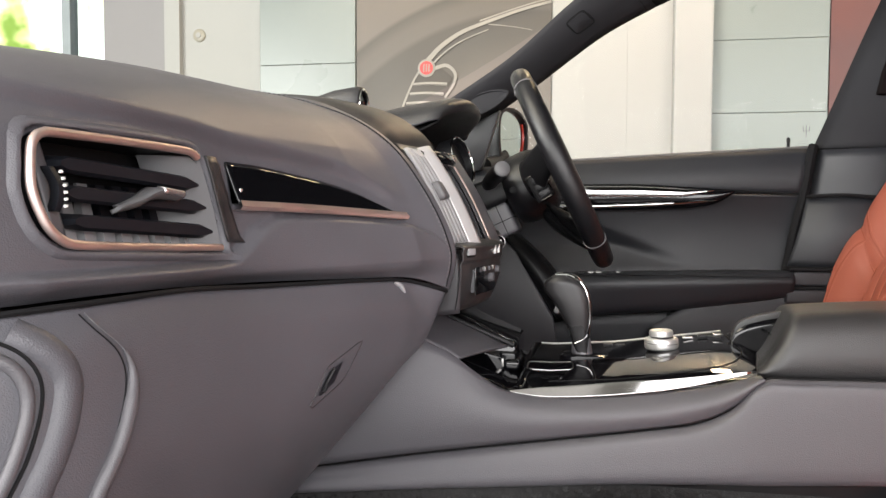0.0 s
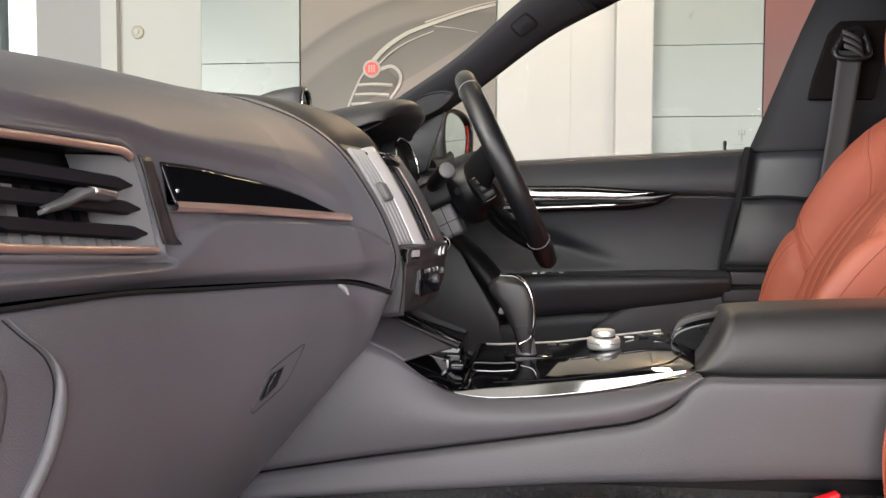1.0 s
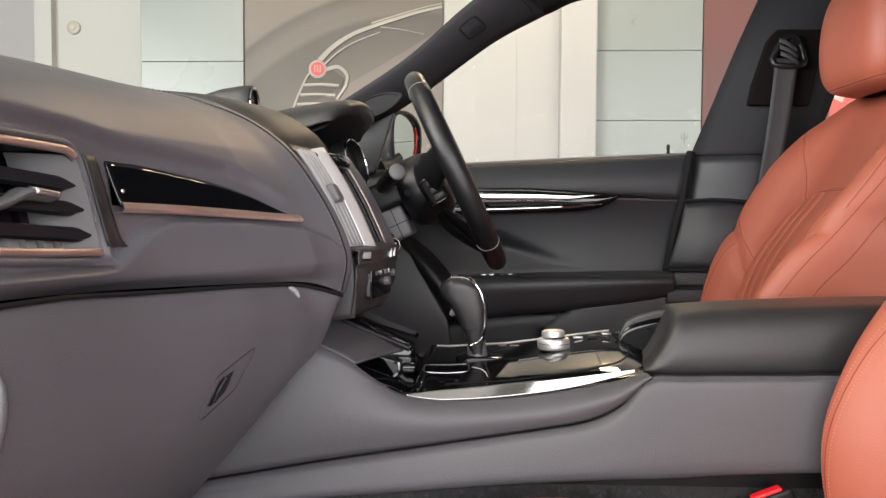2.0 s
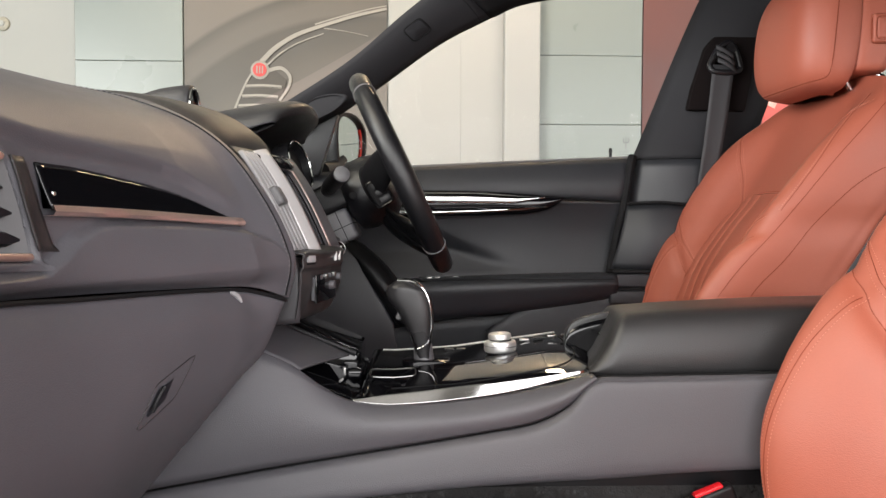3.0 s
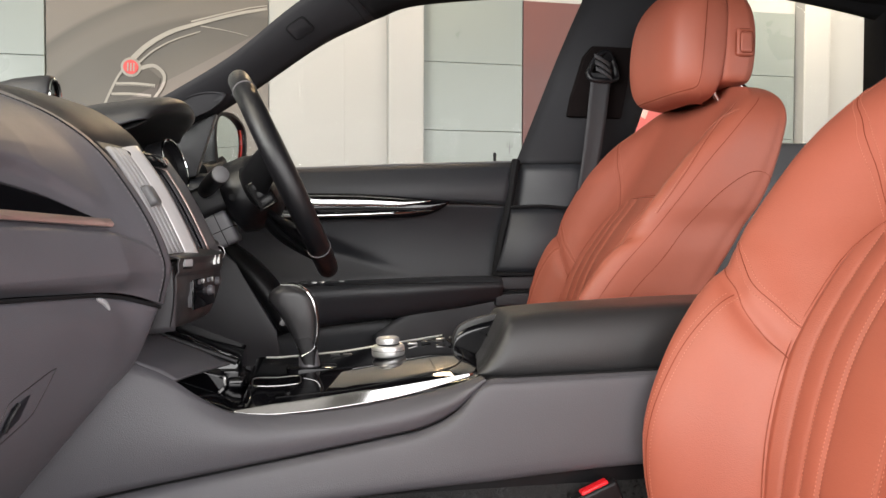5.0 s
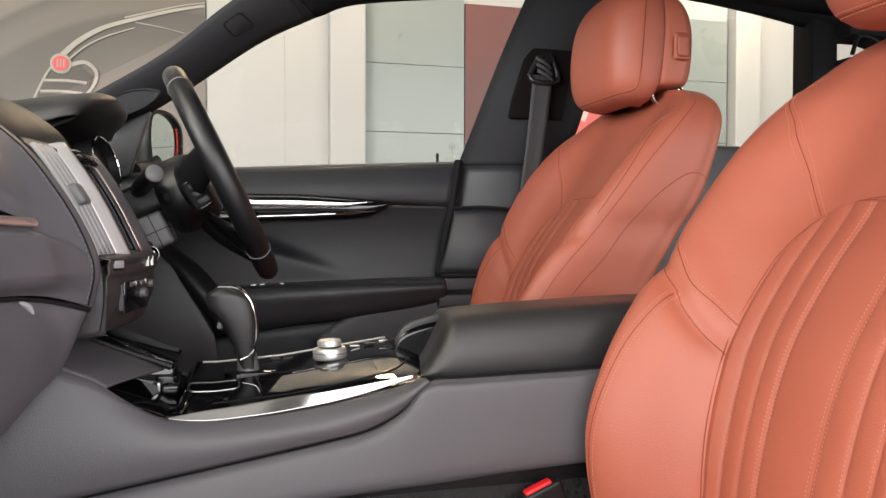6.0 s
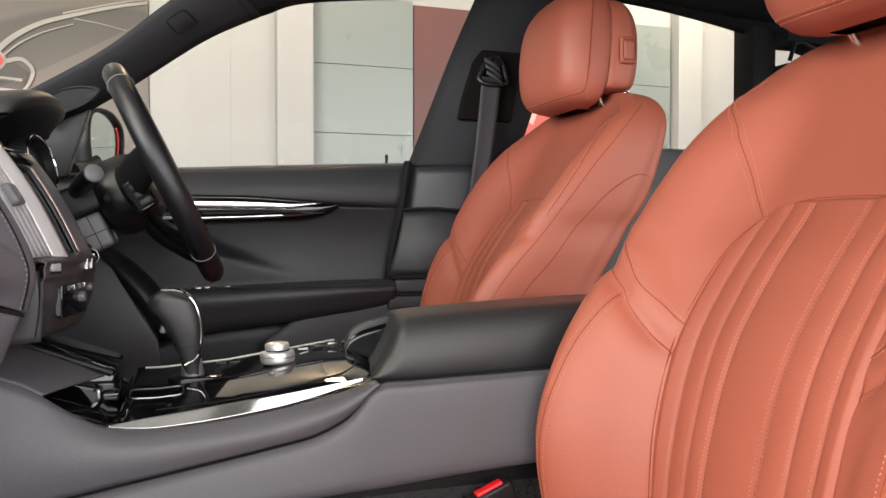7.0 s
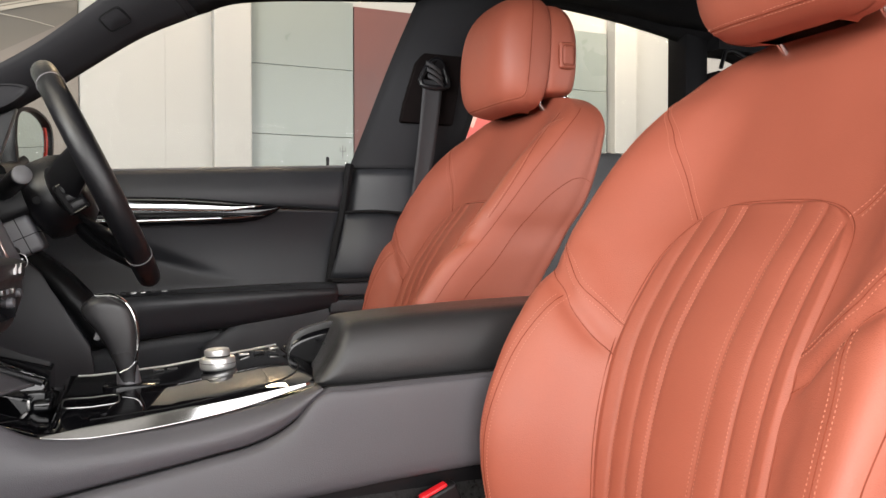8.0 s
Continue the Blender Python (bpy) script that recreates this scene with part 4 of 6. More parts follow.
part("hood_lip", sheet(surface([[(-0.205 + dx, y, 1.082), (-0.165 + dx, y, 1.084), (-0.158 + dx, y, 1.070), (-0.185 + dx, y, 1.055)] for y, dx in ((-0.085, -0.02), (-0.04, 0.002), (0.02, 0.01), (0.09, 0.0), (0.13, -0.02))], 24, 16)), "piano", dash, "glossy black lip under the hood", solid=0.003)


def stack(y, s, off=0.0):
    """The centre panel: sideways place y, s from its top (0) to its foot (1)."""
    z = 1.088 - 0.136 * s
    x = curve(s, (0, 0.22, 0.5, 0.78, 1.0), (-0.174, -0.153, -0.131, -0.113, -0.100)) + float(np.interp(y, (-0.138, -0.075, -0.056, 0.052, 0.06, 0.112, 0.125), (-0.022, -0.008, -0.001, -0.004, -0.001, 0.011, 0.002)))
    return Vector((x + off * 0.86, y, z + off * 0.5))


screen = part("centre_panel", sheet([[stack(y, s) for s in np.linspace(0, 1, 16)] for y in np.linspace(-0.138, 0.125, 26)]), "plastic", dash, "black centre panel round the screen", solid=0.004, offset=-1)
part("display", sheet([[stack(y, s, 0.003) for s in np.linspace(0.06, 0.93, 12)] for y in np.linspace(-0.052, 0.050, 14)]), "piano", screen, "dark glossy display")
for y0, w, rise in ((-0.077, 0.017, 0.009), (0.053, 0.004, 0.0)):
    part("bright_edge", sheet([[stack(y0 + w * q, s, 0.010 - rise * (1 - q) + w * 0.12 * math.sin(math.pi * q)) for s in np.linspace(0.02, 0.99, 16)] for q in np.linspace(0, 1, 6)]), "silver_paint" if w > 0.01 else "rose", screen, "satin silver frame edge", solid=0.001)
part("bright_edge", tube([stack(-0.127 + 0.055 * q, 0.985, 0.004) for q in np.linspace(0, 1, 8)], 0.0025, 8), "satin", screen, "satin silver frame edge")
for k, y in enumerate((-0.124, -0.112, -0.100, -0.089)):
    part("vent_slat", sheet([[stack(y + dy, s, o) for dy, o in ((0, 0.0), (0.001, 0.004), (0.007, 0.0045), (0.010, 0.0005))] for s in np.linspace(0.05, 0.95, 12)]), "grey_light", screen, "grey upright vent slat", solid=0.001)
part("vent_tab", rbox(stack(-0.100, 0.46, 0.004), (0.014, 0.034, 0.026), 0.005, Matrix.Rotation(radians(-30), 3, "Y"), 3), "grey", screen, "grey vent tab")
part("far_cheek", sheet([[stack(y, s, 0.002 + 0.002 * math.sin((y - 0.06) / 0.07 * 3.1)) for s in np.linspace(0.0, 1.0, 12)] for y in np.linspace(0.060, 0.125, 12)]), "grey_dark", screen, "lilac grey far side of the panel", solid=0.002)

def clim_x(y, z):
    """The curved front of the climate panel."""
    return float(np.interp(y, (-0.13, -0.11, -0.07, -0.02, 0.03, 0.08, 0.105), (-0.111, -0.100, -0.088, -0.080, -0.078, -0.086, -0.10))) + float(np.interp(z, (0.872, 0.89, 0.915, 0.935, 0.938, 0.957), (-0.018, -0.008, 0.0, 0.0, 0.003, 0.002)))


clim_keys = []
for y in (-0.130, -0.122, -0.11, -0.09, -0.07, -0.045, -0.02, 0.03, 0.08, 0.105):
    clim_keys.append([(clim_x(y, 0.957) - 0.035, y, 0.962)] + [(clim_x(y, z), y, z) for z in (0.957, 0.948, 0.939, 0.933, 0.915, 0.89, 0.874)] + [(clim_x(y, 0.874) - 0.02, y, 0.869), (-0.17, y, 0.866)])
clim = part("climate_panel", sheet(surface(clim_keys, 50, 46)), "grey_black", dash, "black climate control panel", solid=0.003, offset=-1)
part("panel_side", sheet(surface([[(-0.20, -0.133, 0.957), (-0.14, -0.1345, 0.957), (-0.113, -0.133, 0.945)], [(-0.20, -0.133, 0.91), (-0.135, -0.136, 0.91), (-0.110, -0.1335, 0.912)], [(-0.20, -0.132, 0.866), (-0.15, -0.134, 0.868), (-0.112, -0.1325, 0.872)]], 12, 10)), "panel_grey", clim, "grey side of the climate panel", solid=0.003)
part("side_seam", tube([(-0.113 + 0.006 * s - 0.010 * s * s, -0.1365, 0.945 - 0.068 * s) for s in np.linspace(0, 1, 10)], 0.0007, 6), "dark", clim)


def clim_piece(name, y, z, w, h, d, material, label="", bev=0.0012):
    """A button lying on the curved front."""
    turn = math.atan2(clim_x(y + 0.004, z) - clim_x(y - 0.004, z), 0.008)
    return part(name, rbox((clim_x(y, z) + d * 0.3, y, z), (d, w, h), bev, Matrix.Rotation(-turn, 3, "Z")), material, clim, label)


clim_piece("slot_button", -0.1165, 0.9495, 0.015, 0.0085, 0.004, "vane", "grey slot button")
clim_piece("slot_button", -0.1165, 0.9435, 0.016, 0.002, 0.003, "dark")
clim_piece("button_field", -0.066, 0.911, 0.092, 0.036, 0.002, "piano", "glossy button field", 0.0008)
clim_piece("climate_button", -0.104, 0.911, 0.008, 0.030, 0.006, "grey_dark", "grey bar button")
for k in range(4):
    clim_piece("climate_button", -0.090 + 0.018 * k, 0.925, 0.009, 0.006, 0.005, "satin_dark" if k % 2 else "grey_dark")
    clim_piece("climate_button", -0.092 + 0.018 * k, 0.897 - 0.001 * k, 0.008, 0.005, 0.005, "satin_dark" if k % 2 == 0 else "grey_dark")
part("climate_knob", lathe([(0.006, 0), (0.006, 0.006), (0.005, 0.008), (0.002, 0.008)], (clim_x(-0.05, 0.912), -0.05, 0.912), (0.97, -0.2, 0.1), 24), "grey_dark", clim, "grey climate knob")
part("climate_knob", lathe([(0.005, 0), (0.005, 0.005), (0.004, 0.0065), (0.002, 0.0065)], (clim_x(-0.018, 0.921), -0.018, 0.921), (0.97, -0.2, 0.1), 20), "grey_dark", clim, "grey climate knob")
for k in (-0.034, -0.012):
    part("toggle_mark", prism([(k - 0.004, 0.9435), (k + 0.004, 0.9435), (k + 0.006, 0.9555), (k - 0.001, 0.9555)], "x", clim_x(k, 0.95) - 0.002, clim_x(k, 0.95) + 0.003, 0.0006), "print_white", clim, "white printed mark")

clock = part("clock", sheet([[Vector((x, r * math.sin(w) * 1.05, 1.152 + dz + r * math.cos(w))) for w in np.linspace(-1.9, 1.9, 26)] for x, r, dz in ((-0.380, 0.006, 0.0), (-0.350, 0.013, 0.002), (-0.32, 0.021, 0.003), (-0.290, 0.0255, 0.003), (-0.279, 0.026, 0.003), (-0.276, 0.024, 0.003))]), "black", dash, "black leather clock pod", solid=0.003)
part("clock_ring", tube([(-0.276, 0.0225 * math.sin(w), 1.155 + 0.0225 * math.cos(w)) for w in np.linspace(0, 2 * math.pi, 41)[:-1]], 0.0024, 8, close=True), "chrome", clock, "chrome clock ring")
part("clock_face", lathe([(0.022, 0), (0.021, 0.002), (0.002, 0.002)], (-0.280, 0, 1.155), (1, 0, 0), 32), "piano", clock, "dark clock face")

# driver's side of the dashboard
drv = []
for y, dx in ((0.14, 0.0), (0.24, -0.01), (0.50, -0.01), (0.66, -0.01), (0.735, -0.05)):
    drv.append([(-0.80, y, 1.10), (-0.55, y, 1.115), (-0.38 + dx, y, 1.105), (-0.29 + dx, y, 1.07), (-0.245 + dx, y, 1.02), (-0.225 + dx, y, 0.96), (-0.235 + dx, y, 0.90), (-0.28 + dx, y, 0.84), (-0.36 + dx, y, 0.74), (-0.46 + dx, y, 0.62)])
part("driver_pad", sheet(surface(drv, 30, 50)), "black", dash, "black leather dashboard pad and knee panel", solid=0.004)
bin_keys = []
for x, hw, zt, zb in ((-0.47, 0.15, 1.150, 1.09), (-0.39, 0.155, 1.178, 1.10), (-0.30, 0.165, 1.200, 1.118), (-0.215, 0.172, 1.213, 1.134), (-0.180, 0.174, 1.213, 1.146), (-0.163, 0.168, 1.202, 1.152), (-0.171, 0.158, 1.189, 1.148), (-0.215, 0.152, 1.178, 1.130), (-0.28, 0.148, 1.165, 1.112)):
    bin_keys.append([(x - 0.045 * abs(math.cos(w)) ** 3, 0.39 - hw * math.cos(w), zb + (zt - zb) * math.sin(w) ** 0.8) for w in np.linspace(0.10, math.pi - 0.10, 15)])
binnacle = part("instrument_hood", sheet(surface(bin_keys, 48, 40)), "black", dash, "black leather instrument hood", solid=0.003)
part("instrument_back", rbox((-0.28, 0.39, 1.10), (0.02, 0.28, 0.10), 0.01), "dark", binnacle)
for y, gx in ((0.305, -0.176), (0.455, -0.21)):
    gn = Vector((0.93, -0.24, 0.28)).normalized()
    gu = Vector((0, 0, 1)).cross(gn).normalized()
    gv = gn.cross(gu)
    g = part("gauge", lathe([(0.044, -0.03), (0.044, 0.0), (0.041, 0.0), (0.039, -0.012), (0.002, -0.014)], Vector((gx, y, 1.096)) - gn * 0.002, gn, 36), "plastic", binnacle, "round gauge tube")
    part("gauge_ring", tube([Vector((gx, y, 1.096)) + gu * math.cos(w) * 0.044 + gv * math.sin(w) * 0.044 for w in np.linspace(0, 2 * math.pi, 49)[:-1]], 0.0022, 8, close=True), "chrome", g, "chrome gauge ring")

# ---- steering wheel ----
wheel = thing("steering_wheel", "black leather three-spoke steering wheel", "steering wheel")
WC = Vector((0.002, 0.37, 1.083))
WU = Vector((-0.4226, 0, 0.9063))
WN = Vector((0.9063, 0, 0.4226))
WS = Vector((0, 1, 0))


def wp(a, r, d=0.0):
    """A point of the wheel: angle from its top in degrees (towards the driver's door positive), radius, height towards the driver."""
    w = radians(a)
    return WC + WU * math.cos(w) * r + WS * math.sin(w) * r + WN * d


rim_r = [0.0190 + 0.0022 * math.exp(-((((a + 180) % 360 - 180) ** 2) / 900)) * 0 + 0.0015 * (abs(math.sin(radians(a))) ** 4) for a in range(0, 360, 5)]
rim = part("rim", tube([wp(a, 0.1830) for a in range(0, 360, 5)], rim_r, 16, close=True, up=(1, 0, 0)), "wheel", wheel, "black leather rim")
for a in (-38, 38, -140, 140):
    part("rim_seam", tube([wp(a, 0.1830) + (wp(a, 1.0) - WC).normalized() * math.cos(w) * 0.0196 + WN * math.sin(w) * 0.0196 for w in np.linspace(0, 2 * math.pi, 25)[:-1]], 0.0009, 6, close=True), "thread_dark", rim)
hub = part("hub", sheet([[WC + WU * (h * 0.066 * math.cos(w) - 0.004) + WS * (h * 0.085 * math.sin(w)) + WN * d for w in np.linspace(0, 2 * math.pi, 41)[:-1]] for h, d in ((0.5, -0.115), (0.9, -0.105), (1.0, -0.085), (1.0, -0.055), (0.92, -0.035), (0.7, -0.022), (0.3, -0.017), (0.03, -0.016))], close_v=True), "wheel", wheel, "black leather airbag hub", sharp=60)
for a in (-90, 90):
    sp = part("spoke", tube(cr([wp(a, 0.06, -0.060), wp(a, 0.09, -0.055), wp(a + (6 if a < 0 else -6), 0.125, -0.034), wp(a + (8 if a < 0 else -8), 0.172, -0.008)], 16), [0.040 - 0.014 * k / 15 for k in range(16)], 16, flat=0.42, up=WN), "plastic", wheel, "black spoke")
    s = -1 if a < 0 else 1
    PC = Vector((-0.033, 0.37 + s * 0.105, 1.046))
    turn = Matrix.Rotation(radians(-32), 3, "Y")
    pod = part("button_pod", rbox(PC, (0.036, 0.026, 0.052), 0.007, turn, 3), "dark", sp, "black button pod")
    for k in (-1, 0, 1):
        part("pod_button", rbox(PC + turn @ Vector((0.002, s * 0.013, 0.014 * k)), (0.020, 0.004, 0.010), 0.0015, turn), "plastic", pod)
    part("pod_trim", tube([PC + turn @ Vector((0.0155 * math.copysign(abs(math.cos(w)) ** 0.4, math.cos(w)), s * 0.0125, 0.0235 * math.copysign(abs(math.sin(w)) ** 0.4, math.sin(w)))) for w in np.linspace(0, 2 * math.pi, 41)[:-1]], 0.0008, 6, close=True), "piano", pod)
part("lower_shell", sheet([[wp(a, r, d + 0.006 * math.sin((a - 128) / 104 * math.pi)) for a in np.linspace(128, 232, 24)] for r, d in ((0.040, -0.060), (0.07, -0.052), (0.10, -0.042), (0.135, -0.026), (0.172, -0.004))]), "wheel", wheel, "black lower hub shell", solid=0.008)
part("spoke", tube(cr([wp(180, 0.045, -0.060), wp(180, 0.09, -0.050), wp(180, 0.13, -0.028), wp(180, 0.162, -0.006)], 16), [0.050 - 0.020 * k / 15 for k in range(16)], 16, flat=0.30, up=WN), "plastic", wheel, "black lower spoke")
part("round_button", lathe([(0.0065, 0), (0.0065, 0.004), (0.005, 0.005), (0.002, 0.005)], (-0.083, 0.288, 1.040), (0.2, -1, 0.1), 20), "dark", hub)

column = thing("steering_column", "black plastic steering column with stalks", "steering column")
rotc = Matrix.Rotation(radians(-25), 3, "Y")
shroud = part("shroud", rbox(WC + WN * -0.150 + WU * 0.012, (0.13, 0.105, 0.056), 0.016, rotc, 4), "plastic", column, "satin black column shroud")
part("lower_shroud", rbox(WC + WN * -0.150 + WU * -0.043, (0.066, 0.10, 0.060), 0.008, rotc, 3), "grey_dark", column, "grey lower column cover")
part("shroud_gap", rbox(WC + WN * -0.150 + WU * -0.045, (0.0672, 0.1012, 0.0014), 0, rotc), "dark", column)
part("shroud_gap", rbox(WC + WN * -0.138 + WU * -0.043, (0.0014, 0.1012, 0.0612), 0, rotc), "dark", column)
for s in (-1, 1):
    st = part("stalk", tube(cr([(-0.135, 0.37 + s * 0.04, 1.050), (-0.125, 0.37 + s * 0.08, 1.055), (-0.110, 0.37 + s * 0.125, 1.064), (-0.094, 0.37 + s * 0.168, 1.073)], 16), [0.010, 0.010, 0.0105, 0.011, 0.012, 0.013, 0.0135, 0.014, 0.014, 0.014, 0.0142, 0.0145, 0.0145, 0.0145, 0.0145, 0.0138], 18), "plastic", column, "black control stalk")
    part("stalk_cap", lathe([(0.0138, 0), (0.0135, 0.003), (0.011, 0.0045), (0.002, 0.005)], (-0.0935, 0.37 + s * 0.169, 1.0733), (0.35, s * 0.92, 0.18), 20), "grey", st, "grey stalk end cap")
SK, SA = Vector((-0.100, 0.205, 0.950)), Vector((0.45, -0.86, 0.22)).normalized()
start = part("start_knob", lathe([(0.0115, -0.02), (0.0115, 0.002), (0.0105, 0.005), (0.002, 0.006)], SK, SA, 24), "piano", column, "black round start button")
part("knob_rim", tube([SK + SA * 0.003 + SA.orthogonal().normalized() * math.cos(w) * 0.0115 + SA.cross(SA.orthogonal().normalized()) * math.sin(w) * 0.0115 for w in np.linspace(0, 2 * math.pi, 33)[:-1]], 0.0010, 6, close=True), "satin_dark", start)
for a, e in ((-0.003, 0.0), (0.003, 0.002), (-0.002, -0.005), (0.0035, -0.004)):
    part("start_mark", lathe([(0.0017, 0), (0.0017, 0.001), (0.0004, 0.001)], SK + SA * 0.0056 + Vector((0.88, 0.46, 0)) * a + Vector((0, 0, 1)) * e, SA, 8), "print_white", start)
part("knob_housing", rbox((-0.125, 0.225, 0.948), (0.05, 0.05, 0.045), 0.01, None, 3), "plastic", column)

# ---- seats ----
def seat_front(z):
    return curve(z, (0.50, 0.684, 0.77, 0.868, 0.95, 1.01, 1.10, 1.18, 1.24), (0.516, 0.530, 0.545, 0.578, 0.630, 0.677, 0.732, 0.776, 0.816))


def seat_half(z):
    return max(0.012, curve(z, (0.50, 0.65, 0.78, 0.86, 0.92, 0.965, 1.00, 1.06, 1.11, 1.15, 1.18, 1.205, 1.225, 1.24), (0.220, 0.228, 0.232, 0.242, 0.250, 0.250, 0.257, 0.260, 0.257, 0.248, 0.231, 0.203, 0.155, 0.060)))


def seat_bolster(z):
    return curve(z, (0.50, 0.65, 0.713, 0.77, 0.833, 0.904, 0.962, 1.0, 1.05, 1.10, 1.15, 1.19, 1.24), (0.06, 0.087, 0.104, 0.113, 0.107, 0.094, 0.080, 0.088, 0.083, 0.070, 0.045, 0.018, 0.0))


def seat_controls(z, outer=False):
    w, p, x0 = seat_half(z), seat_bolster(z), seat_front(z)
    if outer:
        p = p * curve(z, (0.5, 0.80, 0.92, 1.0, 1.1, 1.24), (0.42, 0.48, 0.63, 0.84, 0.98, 1.0))
        w = w + 0.012 * (1 - curve(z, (0.5, 0.80, 0.88, 0.96, 1.02, 1.24), (0.0, 0.0, 0.2, 0.8, 1.0, 1.0)))
    top = min(1.0, max(0.0, (z - 1.13) / 0.11))
    d = curve(z, (0.50, 0.80, 0.92, 1.02, 1.09, 1.14, 1.24), (0.138, 0.138, 0.135, 0.119, 0.100, 0.088, 0.082)) * (1 - top ** 2.5) + 0.012
    h = [(0, 0.0), (0.24, 0.0), (0.44, -0.03 * p), (0.58, -0.26 * p), (0.73, -0.74 * p), (0.875, -1.0 * p), (0.965, -0.82 * p), (1.0, -0.32 * p), (0.99, 0.28 * d), (0.97, 0.62 * d), (0.90, 0.86 * d), (0.5, d), (0, 1.04 * d)]
    return [(x0 + dx, fy * w, z) for fy, dx in h]


def seat_ring(z, n):
    h = seat_controls(z)
    full = h + [(x, -y, q) for x, y, q in reversed(seat_controls(z, True)[1:-1])]
    full = [full[-2], full[-1]] + full + [full[0], full[1], full[2]]
    c = cr(full, 1 + (len(full) - 1) * 8)
    k = 24 * 8
    return c[16:16 + k]


ZS = np.concatenate([np.linspace(0.50, 1.13, 52), np.linspace(1.142, 1.239, 22)])
SEAT = np.array([seat_ring(z, 192) for z in ZS])


def seat_uz(u, z, off=0.0):
    """A point of the seat's skin: u runs round from the middle of the front (0) past the crest (5) to the rear (12), minus on the other side."""
    def at(uu, zz):
        i = min(max(int(np.searchsorted(ZS, zz)) - 1, 0), len(ZS) - 2)
        s = (zz - ZS[i]) / (ZS[i + 1] - ZS[i])
        g = (uu % 24) * 8
        j = int(g)
        f = g - j
        a = SEAT[i][j % 192] * (1 - f) + SEAT[i][(j + 1) % 192] * f
        b = SEAT[i + 1][j % 192] * (1 - f) + SEAT[i + 1][(j + 1) % 192] * f
        return a * (1 - s) + b * s
    p = at(u, z)
    if off:
        du = at(u + 0.12, z) - at(u - 0.12, z)
        dz = at(u, z + 0.004) - at(u, z - 0.004)
        n = np.cross(dz, du)
        n = n / max(np.linalg.norm(n), 1e-9)
        p = p + n * off
    return p


def seat_yz(y, z, off=0.0):
    """A point of the front by its sideways place."""
    us = np.linspace(0, 6.5, 53)
    i = min(max(int(np.searchsorted(ZS, z)) - 1, 0), len(ZS) - 2)
    s = (z - ZS[i]) / (ZS[i + 1] - ZS[i])
    ys = (SEAT[i][:53, 1] * (1 - s) + SEAT[i + 1][:53, 1] * s)
    u = float(np.interp(abs(y), ys, us)) * (1 if y >= 0 else -1)
    return seat_uz(u, z, off)


def crease(u, z):
    """How far the skin is drawn in at the fold below the shoulder wings."""
    a = abs(u)
    if a < 1.6 or a > 8.5:
        return 0.0
    zc = float(np.interp(a, (2.0, 3.1, 4.2, 5.2, 6.5, 8.0), (0.838, 0.868, 0.921, 0.944, 0.948, 0.93)))
    fade = min(1.0, max(0.0, (a - 2.3) / 0.9)) * min(1.0, max(0.0, (6.4 - a) / 1.4))
    return fade * (-0.0055 * math.exp(-((z - zc) / 0.009) ** 2) + 0.004 * math.exp(-((z - zc - 0.030) / 0.022) ** 2) + 0.002 * math.exp(-((z - zc + 0.03) / 0.02) ** 2))


def skin(u, z, off=0.0):
    return seat_uz(u, z, off + crease(u, z))


ARCH_Z, ARCH_TOP, ARCH_W, ARCH_N = 0.925, 1.024, 0.125, 3.2


def insert_wide(z, inner=True):
    """Half the insert's width: its inner side draws in towards the cushion."""
    return ARCH_W if not inner else ARCH_W * float(np.interp(z, (0.53, 0.70, 0.86, 0.93), (0.80, 0.89, 0.985, 1.0)))


def insert_half(z, inner=True):
    s = max(0.0, (z - ARCH_Z) / (ARCH_TOP - ARCH_Z))
    return insert_wide(z, inner) * max(0.0, 1 - s ** ARCH_N) ** (1 / ARCH_N) + 0.0005


FLUTES = (-0.125, -0.101, -0.071, -0.037, 0.037, 0.067, 0.098, 0.125)


